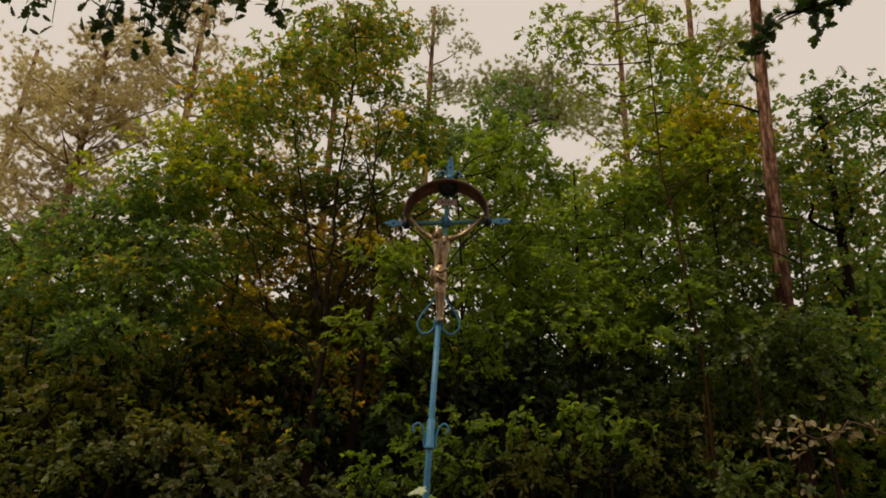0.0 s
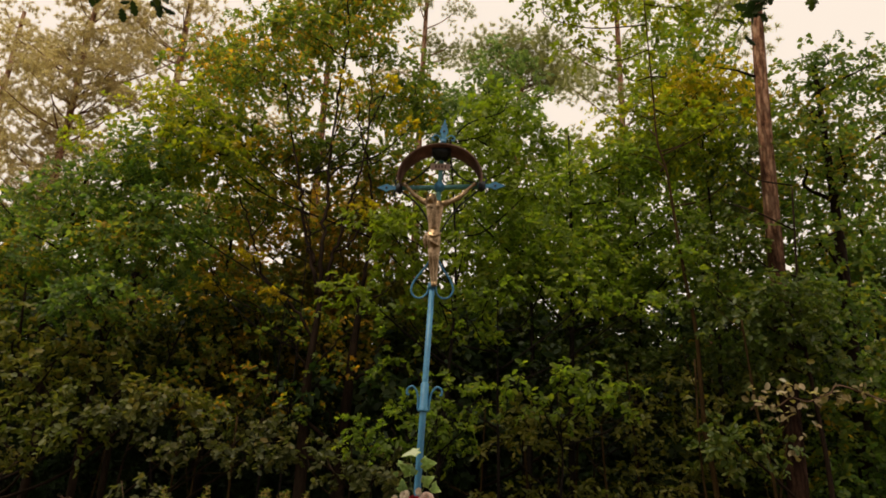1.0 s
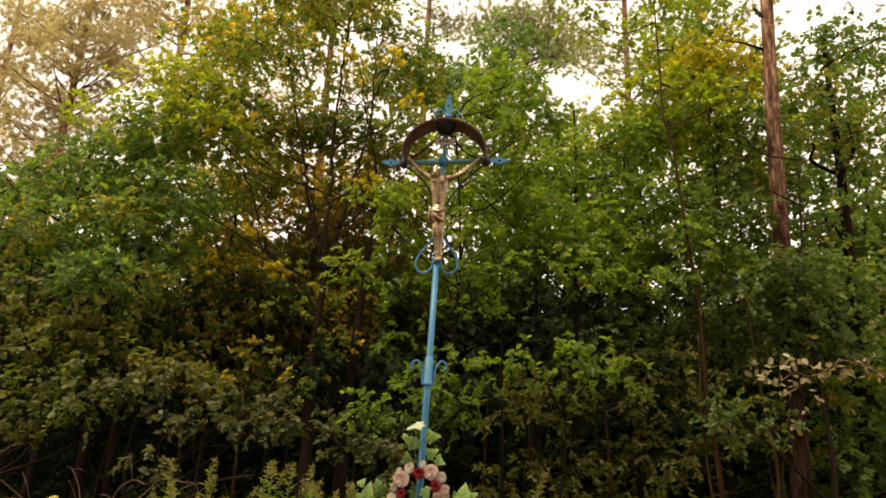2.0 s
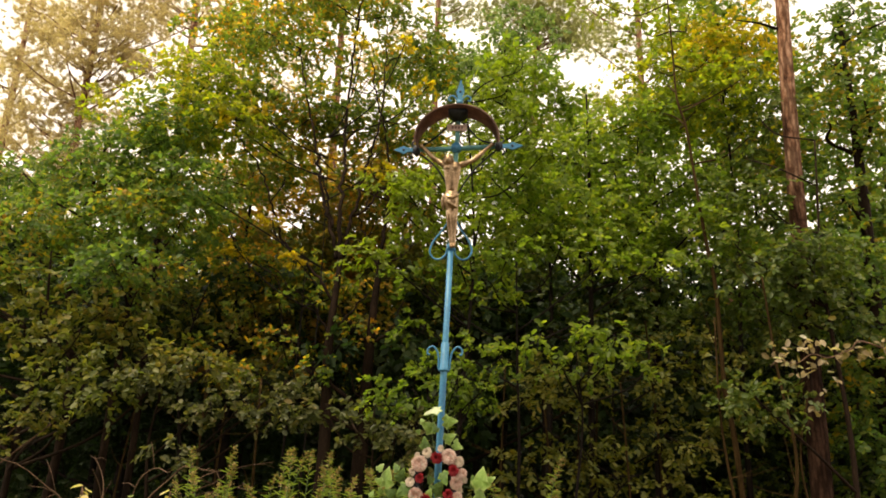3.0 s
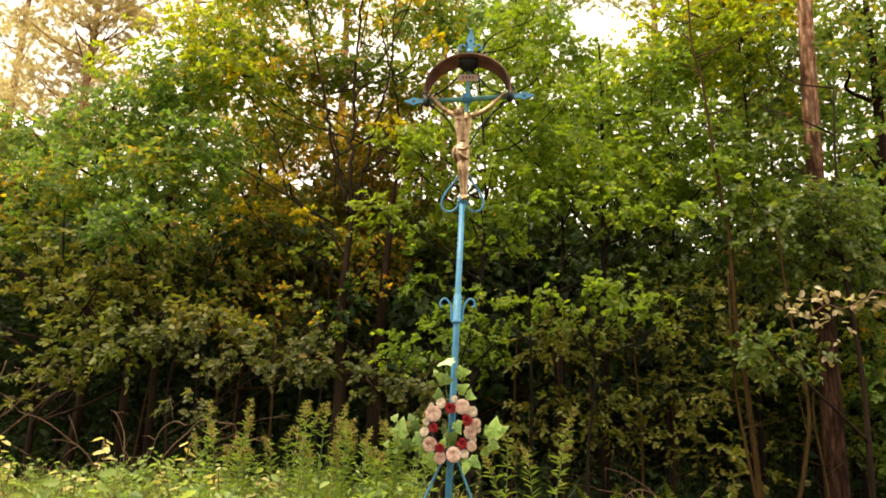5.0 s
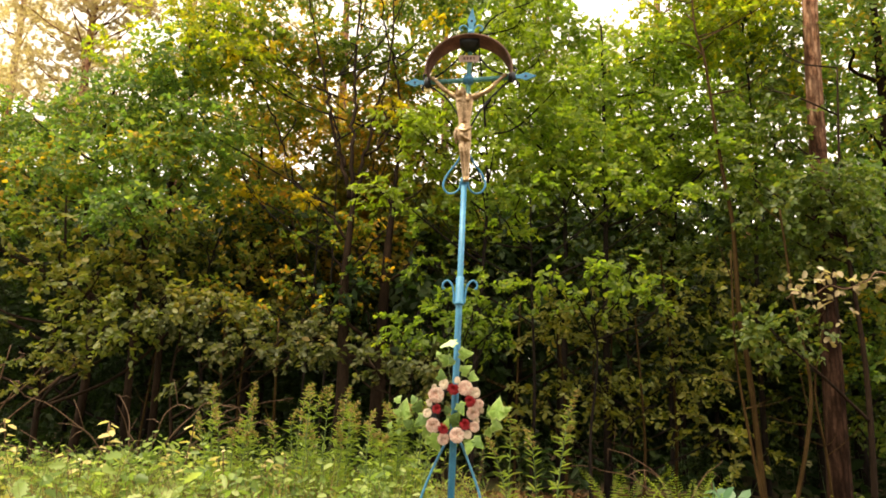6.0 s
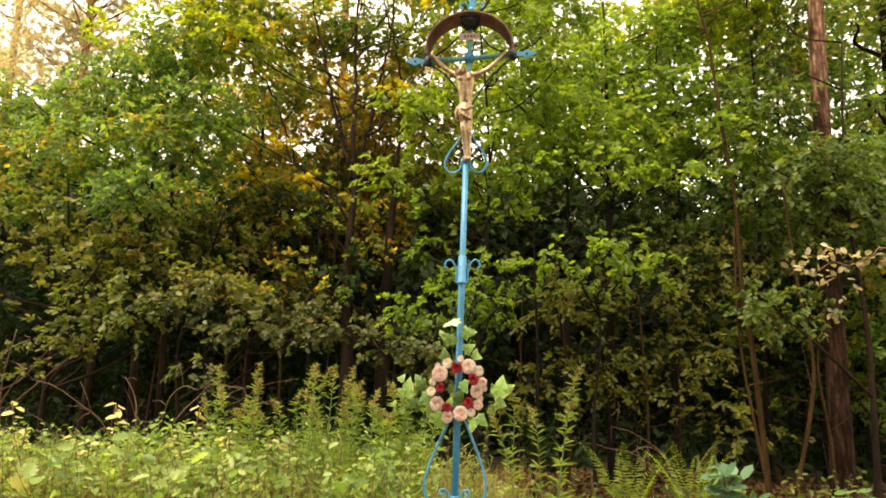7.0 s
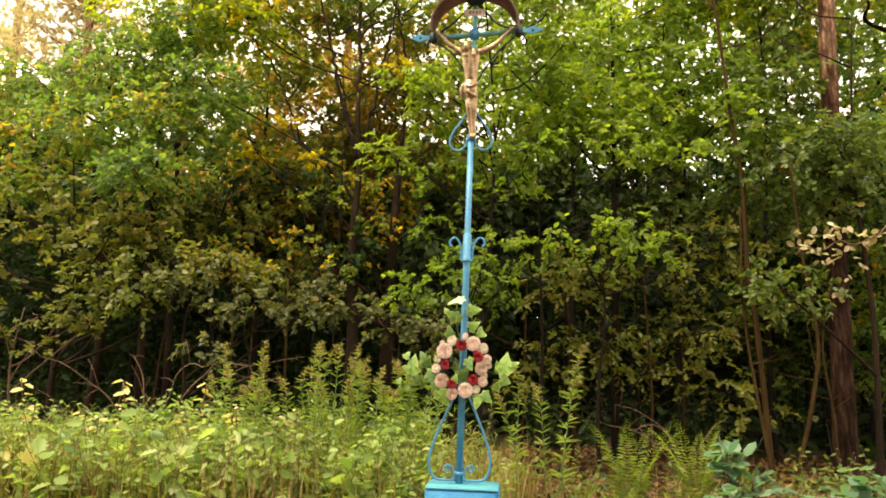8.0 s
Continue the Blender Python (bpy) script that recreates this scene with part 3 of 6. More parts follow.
def build_statue():
    """The gilded figure: rounded limbs fused into one plain mesh."""
    bm = bmesh.new()
    o = HUB + Vector((0, -.045, 0))

    def at(x, z, y=0.0):
        return o + Vector((x, y, z * 1.03 - .024 if z < -.03 else z))

    def limb(pts, radii, sides=12):
        tube(bm, smooth_line(pts, 4), np.interp(np.linspace(0, 1, 4 * (len(pts) - 1) + 1), np.linspace(0, 1, len(pts)), radii).tolist(), sides)

    # broad chest, hollow waist and hips
    for sx in (-1, 1):
        limb([at(-.022 + sx * .020, -.095), at(-.020 + sx * .022, -.13, -.004), at(-.018 + sx * .016, -.19), at(-.017 + sx * .012, -.265), at(-.016 + sx * .016, -.33), at(-.014 + sx * .014, -.37)], [.026, .034, .032, .024, .029, .024])
        ball(bm, at(-.022 + sx * .022, -.132, -.024), .024, (1.1, .7, .85), 2)
    limb([at(-.020, -.11, -.004), at(-.018, -.19, -.006), at(-.017, -.27, -.006)], [.034, .034, .026])
    for q in range(2):
        limb([at(-.050, -.178 - q * .022, -.020), at(-.018, -.166 - q * .022, -.034), at(.014, -.178 - q * .022, -.020)], [.0035, .0045, .0035], 8)
    # bowed head with hair falling on the shoulder
    ball(bm, at(-.047, -.088, -.034), .028, (.80, .92, 1.18), 3)
    limb([at(-.034, -.11), at(-.042, -.095, -.02)], [.017, .016])
    ball(bm, at(-.044, -.070, -.022), .031, (1.05, 1, .85), 2)
    limb([at(-.068, -.077, -.018), at(-.074, -.105, -.016), at(-.066, -.135, -.014)], [.010, .011, .006])
    limb([at(-.020, -.072, -.018), at(-.014, -.10, -.016), at(-.016, -.125, -.014)], [.009, .010, .006])
    # arms with open palms
    limb([at(-.058, -.105), at(-.085, -.096), at(-.118, -.072, .006), at(-.150, -.050, .01), at(-.205, -.012, .02), at(-.225, .0, .02)], [.021, .021, .0155, .0165, .011, .010])
    limb([at(.016, -.108), at(.045, -.100), at(.082, -.080, .006), at(.125, -.056, .01), at(.19, -.01, .02), at(.222, .018, .02)], [.021, .021, .0155, .0165, .011, .010])
    ball(bm, at(-.225, .002, .015), .015, (1.1, .6, 1), 2)
    ball(bm, at(.225, .02, .015), .015, (1.1, .6, 1), 2)
    # legs apart at the knees, feet crossed
    limb([at(-.030, -.35), at(-.029, -.41, -.016), at(-.027, -.445, -.024), at(-.022, -.49, -.014), at(-.015, -.55, -.010), at(-.010, -.605, -.010), at(-.006, -.632, -.028)], [.022, .0195, .0165, .017, .013, .010, .010])
    limb([at(.006, -.35), at(.009, -.41, -.010), at(.008, -.445, -.016), at(.007, -.49, -.008), at(.007, -.55, -.006), at(.011, -.605, -.004), at(.008, -.63, -.022)], [.022, .0195, .0165, .017, .013, .010, .010])
    # draped loincloth with a knot and a hanging end
    limb([at(-.016, -.285), at(-.016, -.31), at(-.015, -.35), at(-.014, -.39)], [.036, .044, .045, .036], 14)
    limb([at(-.058, -.30, -.01), at(-.070, -.34, -.008), at(-.062, -.40, -.004)], [.010, .013, .006])
    limb([at(-.056, -.300, -.020), at(-.015, -.330, -.046), at(.030, -.302, -.026)], [.007, .009, .007], 8)
    limb([at(-.056, -.318, -.024), at(-.025, -.365, -.044), at(.022, -.385, -.026)], [.006, .007, .005], 8)
    limb([at(-.050, -.300, -.028), at(-.046, -.35, -.040), at(-.040, -.40, -.034)], [.008, .009, .005], 8)
    mesh = bpy.data.meshes.new("statue")
    bmesh.ops.translate(bm, verts=bm.verts, vec=-o)
    bmesh.ops.recalc_face_normals(bm, faces=bm.faces)
    bm.to_mesh(mesh)
    bm.free()
    mesh.materials.append(M_GOLD)
    ob = new("statue", mesh)
    ob.location = o
    rm = ob.modifiers.new("fuse", "REMESH")
    rm.mode, rm.voxel_size, rm.use_smooth_shade = "VOXEL", .0032, True
    sm = ob.modifiers.new("soften", "SMOOTH")
    sm.factor, sm.iterations = .5, 2
    tagged(ob, "gilded bronze crucified figure fixed on the iron cross", "statue")


def build_plinth():
    turn = Matrix.Translation((.025, 3.80, 0)) @ Matrix.Rotation(radians(-2), 4, "Z")
    plinth = thing("plinth", (.025, 3.80, 0), "blue-painted concrete plinth carrying the iron cross", "plinth")

    def block(z0, z1, w0, w1, d0, d1, bev):
        bm = bmesh.new()
        r = [[bm.verts.new(turn @ Vector((sx * w, sy * d, z))) for sx, sy in ((-1, -1), (1, -1), (1, 1), (-1, 1))] for z, w, d in ((z0, w0, d0), (z1, w1, d1))]
        for k in range(4):
            bm.faces.new((r[0][k], r[0][(k + 1) % 4], r[1][(k + 1) % 4], r[1][k]))
        bm.faces.new(r[0][::-1])
        bm.faces.new(r[1])
        bmesh.ops.bevel(bm, geom=bm.edges[:], offset=bev, segments=3, affect="EDGES")
        bmesh.ops.subdivide_edges(bm, edges=bm.edges[:], cuts=2, use_grid_fill=True)
        for v in bm.verts:
            v.co += Vector((noise.noise(v.co * 21), noise.noise(v.co * 21 + Vector((5, 0, 0))), noise.noise(v.co * 21 + Vector((0, 7, 0))))) * .0025
        return bm

    part("block", block(-.15, .400, .207, .199, .135, .128, .012), M_PLINTH, plinth)
    # thin added slab: light falling on the plinth's top is put into its colour
    part("cap", block(.398, .411, .201, .195, .130, .124, .005), M_PLINTH_TOP, plinth, "faded turquoise painted top, lightened in colour for light from above")


build_plinth()
build_cross()
build_statue()


# ---- wreath of cloth flowers ----
M_PINK = surface("pale_pink_cloth", [(.38, (.55, .25, .21)), (.48, (.82, .56, .48)), (.58, (.93, .84, .77))], 3.2, .8, bump=.3)
M_CREAM = surface("cream_cloth", [(.3, (.60, .48, .38)), (.7, (.78, .68, .56))], 3.2, .8, bump=.3)
M_RED = surface("crimson_cloth", [(.3, (.20, .006, .012)), (.55, (.40, .012, .025)), (.8, (.55, .05, .05))], 3.2, .6, bump=.3)
M_IVY_DEEP = surface("deep_ivy_cloth", [(.3, (.05, .10, .018)), (.55, (.10, .18, .035)), (.8, (.20, .28, .07))], 4, .45, bump=.3)
M_IVY_EDGE = surface("pale_ivy_rim", [(.3, (.19, .29, .06)), (.7, (.33, .41, .13))], 20, .5, bump=.2)
M_IVY = surface("variegated_ivy_cloth", [(.3, (.09, .17, .022)), (.48, (.15, .26, .04)), (.62, (.25, .36, .07)), (.8, (.36, .42, .12))], 4, .4, bump=.2)
M_IVY_PALE = surface("pale_ivy_cloth", [(.3, (.31, .37, .20)), (.6, (.47, .51, .34)), (.8, (.62, .64, .49))], 16, .5, bump=.2)
M_STEM = surface("green_wire_stem", [(.3, (.05, .09, .02)), (.7, (.12, .17, .05))], 20, .6)


def carnation_mesh(name, seed, petals, mat, curl):
    """A full rosette of ruffled petals, one unit across its radius, opening towards -y."""
    rng = np.random.default_rng(seed)
    verts, faces = [], []
    for k in range(petals):
        ring = (k + .5) / petals
        a = k * 2.399
        tilt = radians(86 - 84 * ring ** curl)
        out = np.array([math.cos(a) * math.cos(tilt), -math.sin(tilt), math.sin(a) * math.cos(tilt)])
        side = np.array([-math.sin(a), 0, math.cos(a)])
        nrm = np.cross(side, out)
        if nrm[1] > 0:
            nrm = -nrm
        size = .72 + .28 * ring
        i0 = len(verts)
        for u in range(4):
            for w in range(6):
                f, q = u / 3, (w - 2.5) / 2.5
                wid = size * (.10 + .42 * f ** .7)
                ruff = .34 * size * f * f * math.sin(w * 2.9 + k) + rng.normal() * .02 * f
                verts.append(out * size * (f - .10 * q * q * f) + side * wid * q + nrm * (ruff + .10 * q * q * size - .16 * f * f * size))
        faces += [(i0 + u * 6 + w, i0 + u * 6 + w + 1, i0 + u * 6 + w + 7, i0 + u * 6 + w + 6) for u in range(3) for w in range(5)]
    mesh = bpy.data.meshes.new(name)
    mesh.from_pydata([(v[0], v[1] * .62, v[2]) for v in verts], [], faces)
    mesh.polygons.foreach_set("use_smooth", [True] * len(mesh.polygons))
    mesh.materials.append(mat)
    return mesh


def ivy_mesh(name, mat, edge):
    """A softly lobed ivy leaf with sunken veins and a paler rim, one unit long, in the x-z plane."""
    half = [(0, .02), (.10, -.09), (.25, -.14), (.30, -.02), (.40, .06), (.54, .20), (.42, .29), (.33, .38), (.30, .52), (.20, .70), (.09, .88), (0, 1.0)]
    ring = half + [(-x, z) for x, z in half[-2:0:-1]]
    n = len(ring)
    mid = (0, .36)

    def lift(x, z, k):
        r = math.hypot(x, z - .36)
        return .035 * math.cos(k * math.pi * .5) * r * 2 + .30 * x * x + .22 * (z - .36) ** 2 - .03

    verts = [(mid[0], lift(0, .36, 0), mid[1])]
    for f in (.42, .84, 1.0):
        verts += [(x * f, lift(x * f, mid[1] + (z - mid[1]) * f, k), mid[1] + (z - mid[1]) * f) for k, (x, z) in enumerate(ring)]
    faces = [(0, 1 + k, 1 + (k + 1) % n) for k in range(n)]
    for q in range(2):
        faces += [(1 + q * n + k, 1 + (q + 1) * n + k, 1 + (q + 1) * n + (k + 1) % n, 1 + q * n + (k + 1) % n) for k in range(n)]
    mesh = bpy.data.meshes.new(name)
    mesh.from_pydata(verts, [], faces)
    mesh.polygons.foreach_set("use_smooth", [True] * len(mesh.polygons))
    mesh.materials.append(mat)
    mesh.materials.append(edge)
    mesh.polygons.foreach_set("material_index", [0] * (2 * n) + [1] * n)
    return mesh


def build_wreath():
    c = Vector((.010, 3.745, 1.052))
    w = thing("wreath", c, "wreath of pink, cream and red cloth flowers with ivy leaves", "wreath")

    def put(name, mesh, x, z, size, y=0.0, turn=(0, 0, 0), label=""):
        ob = new(name, mesh)
        ob.parent = w
        ob.matrix_basis = Matrix.Translation((x, y, z)) @ Euler([radians(q) for q in turn]).to_matrix().to_4x4() @ Matrix.Scale(size, 4)
        if label:
            tagged(ob, label)
        return ob

    bm = bmesh.new()
    ring = [c + Vector((math.cos(a) * .116, .02, math.sin(a) * .126)) for a in np.linspace(0, 2 * math.pi, 41)]
    tube(bm, ring, .017, 8, cap=False)
    part("ring", bm, M_IRON, w, "dark wreath ring")
    rng = random.Random(4)
    pink, cream = carnation_mesh("pink_carnation", 1, 40, M_PINK, .8), carnation_mesh("cream_blossom", 2, 16, M_CREAM, .6)
    red = carnation_mesh("red_rose", 3, 18, M_RED, 1.6)
    k = .00106
    for x, z, r in ((-93, 82, 42), (57, 122, 40), (102, -5, 37), (-105, -75, 40), (20, -120, 40), (-50, -140, 33), (110, -75, 28), (130, 40, 27), (88, 105, 24)):
        put("pink_flower", pink, x * k, z * k, r * k, -.015, (rng.uniform(-15, 15), rng.uniform(0, 360), rng.uniform(-18, 18)), "pale pink carnation")
    for x, z, r in ((-55, 137, 29), (113, 98, 29), (-137, -12, 26), (-130, 38, 21), (75, -115, 24), (15, 160, 20), (-75, -140, 24), (143, 10, 19), (-105, 122, 16), (120, -45, 22)):
        put("cream_flower", cream, x * k, z * k, r * k, -.012, (rng.uniform(-30, 30), rng.uniform(0, 360), rng.uniform(-35, 35)), "cream blossom")
    for x, z, r in ((-5, 115, 33), (85, 55, 31), (-87, 10, 26), (-53, -90, 29), (61, -65, 29)):
        put("red_flower", red, x * k, z * k, r * k, -.022, (rng.uniform(-10, 10), rng.uniform(0, 360), rng.uniform(-15, 15)), "crimson rose")
    ivy, pale = ivy_mesh("ivy_leaf", M_IVY, M_IVY_EDGE), ivy_mesh("pale_ivy_leaf", M_IVY_PALE, M_IVY_EDGE)
    deep_ivy = ivy_mesh("deep_ivy_leaf", M_IVY_DEEP, M_IVY)
    # middle of each leaf, its length, its lean and its kind
    spots = [(-260, 15, 105, -8, ivy), (-185, 25, 72, -20, deep_ivy), (-290, -58, 40, 30, ivy), (-245, -65, 66, 60, deep_ivy), (-325, -118, 32, 0, ivy), (-285, -108, 36, -30, ivy),
             (-210, -95, 74, 160, deep_ivy), (-225, 60, 52, 40, deep_ivy), (-300, -10, 44, 70, ivy), (-330, -75, 36, -20, ivy), (-150, -120, 66, 150, ivy), (-290, 60, 46, -30, ivy), (280, 20, 50, -60, ivy), (195, -110, 60, -140, ivy), (-20, 265, 48, 20, deep_ivy), (-175, -60, 80, 130, deep_ivy), (225, 30, 112, -5, ivy), (240, -70, 80, -105, ivy), (185, 10, 62, 20, deep_ivy), (-93, -170, 98, -150, ivy),
             (85, -180, 82, 170, ivy), (135, -160, 72, -130, deep_ivy), (-42, 345, 92, 110, pale), (-65, 272, 78, 60, ivy), (-97, 300, 36, 40, ivy), (-115, 242, 34, 80, ivy),
             (-70, 190, 62, 5, deep_ivy), (63, 300, 78, -85, ivy), (65, 220, 70, -60, ivy), (110, 175, 68, -110, ivy), (10, -30, 84, -35, deep_ivy), (45, 10, 70, -150, deep_ivy), (-40, 10, 50, 30, deep_ivy), (-35, -60, 54, -20, ivy)]
    for x, z, s, a, mesh in spots:
        bx, bz = x + math.sin(radians(a)) * s * .5, z - math.cos(radians(a)) * s * .5
        flat = mesh is pale
        ob = put("ivy_leaf", mesh, bx * k, bz * k, s * k, rng.uniform(-.03, .02), (rng.uniform(-25, 15), -a, rng.uniform(-30, 30)), "pale ivy leaf" if flat else "")
        if flat:
            ob.matrix_basis = Matrix.Translation((bx * k, -.03, bz * k)) @ Euler((0, radians(-a), 0)).to_matrix().to_4x4() @ Matrix.Rotation(radians(58), 4, "Z") @ Matrix.Scale(s * k, 4)
    # ivy stems
    for pts in (((0, 120), (-30, 200), (-35, 330)), ((-120, -10), (-190, 0), (-260, -20)), ((-120, -60), (-230, -80), (-325, -120)), ((110, -10), (170, -30), (235, -40)), ((10, 120), (45, 200), (50, 300))):
        bm = bmesh.new()
        tube(bm, smooth_line([c + Vector((x * k, .012, z * k)) for x, z in pts], 4), .0022, 5)
        part("ivy_stem", bm, M_STEM, w)


build_wreath()


# ---- the right-hand pine and the other pines ----
def pine_bark():
    """Dark furrowed plates at the foot, flaking orange bark higher up the trunk."""
    m, n, l, b = material("pine_bark")
    co = n.new("ShaderNodeTexCoord")
    mp = n.new("ShaderNodeMapping")
    mp.inputs["Scale"].default_value = (1, 1, .5)
    l.new(co.outputs["Object"], mp.inputs["Vector"])
    a, vor = noise_node(n, 7, 8, .75), n.new("ShaderNodeTexVoronoi")
    vor.inputs["Scale"].default_value = 11
    wob = noise_node(n, 5, 4)
    furrow = n.new("ShaderNodeMapping")
    furrow.inputs["Scale"].default_value = (2.6, 2.6, .35)
    l.new(co.outputs["Object"], wob.inputs["Vector"])
    add = n.new("ShaderNodeMixRGB")
    add.blend_type = "ADD"
    add.inputs["Fac"].default_value = .07
    l.new(co.outputs["Object"], add.inputs["Color1"])
    l.new(wob.outputs["Color"], add.inputs["Color2"])
    l.new(add.outputs["Color"], furrow.inputs["Vector"])
    l.new(furrow.outputs["Vector"], vor.inputs["Vector"])
    l.new(mp.outputs["Vector"], a.inputs["Vector"])
    low = ramp_node(n, [(.36, (.018, .009, .006)), (.52, (.048, .025, .017)), (.68, (.098, .055, .038))])
    high = ramp_node(n, [(.38, (.09, .042, .028)), (.48, (.32, .165, .10)), (.62, (.56, .36, .25))])
    for r in (low, high):
        l.new(a.outputs["Fac"], r.inputs["Fac"])
    sep = n.new("ShaderNodeSeparateXYZ")
    l.new(co.outputs["Object"], sep.inputs["Vector"])
    mr = n.new("ShaderNodeMapRange")
    mr.inputs["From Min"].default_value, mr.inputs["From Max"].default_value = 2.6, 6.0
    l.new(sep.outputs["Z"], mr.inputs["Value"])
    mx = n.new("ShaderNodeMixRGB")
    l.new(mr.outputs["Result"], mx.inputs["Fac"])
    l.new(low.outputs["Color"], mx.inputs["Color1"])
    l.new(high.outputs["Color"], mx.inputs["Color2"])
    # dark furrow edges: shade in the crevices, painted into the bark colour
    furrow_shade = ramp_node(n, [(.10, (1, 1, 1)), (.42, (.75, .72, .70)), (.62, (.22, .18, .16))])
    l.new(vor.outputs["Distance"], furrow_shade.inputs["Fac"])
    # bark colour multiplied by that painted furrow shade
    worn = n.new("ShaderNodeMixRGB")
    worn.blend_type = "MULTIPLY"
    worn.inputs["Fac"].default_value = .8
    l.new(mx.outputs["Color"], worn.inputs["Color1"])
    l.new(furrow_shade.outputs["Color"], worn.inputs["Color2"])
    l.new(worn.outputs["Color"], b.inputs["Base Color"])
    b.inputs["Roughness"].default_value, b.inputs["Specular IOR Level"].default_value = .95, .08
    bp = n.new("ShaderNodeBump")
    bp.inputs["Strength"].default_value, bp.inputs["Distance"].default_value = .8, .025
    l.new(vor.outputs["Distance"], bp.inputs["Height"])
    l.new(bp.outputs["Normal"], b.inputs["Normal"])
    return m


M_PINE_BARK = pine_bark()
pine("pine", "tall pine with dark furrowed foot and orange upper bark", 11, (3.57, 7.2, 0), 15, .110, 26, G["green_needle"], M_PINE_BARK, lean=.014, crown_from=.62, stubs=6, taper=.85)
far_label = "distant pine with flat needle puffs, paled in colour for haze, above the wood"
puffs = random.Random(12)


def crown_spots(n, at, radii):
    out = []
    while len(out) < n:
        q = Vector([puffs.uniform(-1, 1) for _ in range(3)])
        if q.length < 1:
            out.append(tuple(c + k * r for c, k, r in zip(at, q, radii)))
    return out


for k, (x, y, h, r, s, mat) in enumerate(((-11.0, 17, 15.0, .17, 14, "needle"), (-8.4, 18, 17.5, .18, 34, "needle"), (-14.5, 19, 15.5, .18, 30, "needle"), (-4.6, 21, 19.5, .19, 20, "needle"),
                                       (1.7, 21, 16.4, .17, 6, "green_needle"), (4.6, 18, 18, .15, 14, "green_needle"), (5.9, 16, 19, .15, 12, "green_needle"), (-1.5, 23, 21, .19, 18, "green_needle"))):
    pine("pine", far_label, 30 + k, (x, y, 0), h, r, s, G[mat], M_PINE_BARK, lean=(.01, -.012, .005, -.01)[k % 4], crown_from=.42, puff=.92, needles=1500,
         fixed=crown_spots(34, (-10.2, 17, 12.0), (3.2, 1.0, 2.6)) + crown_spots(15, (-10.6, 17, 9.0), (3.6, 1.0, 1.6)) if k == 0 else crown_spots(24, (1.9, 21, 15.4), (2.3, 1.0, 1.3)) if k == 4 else ())

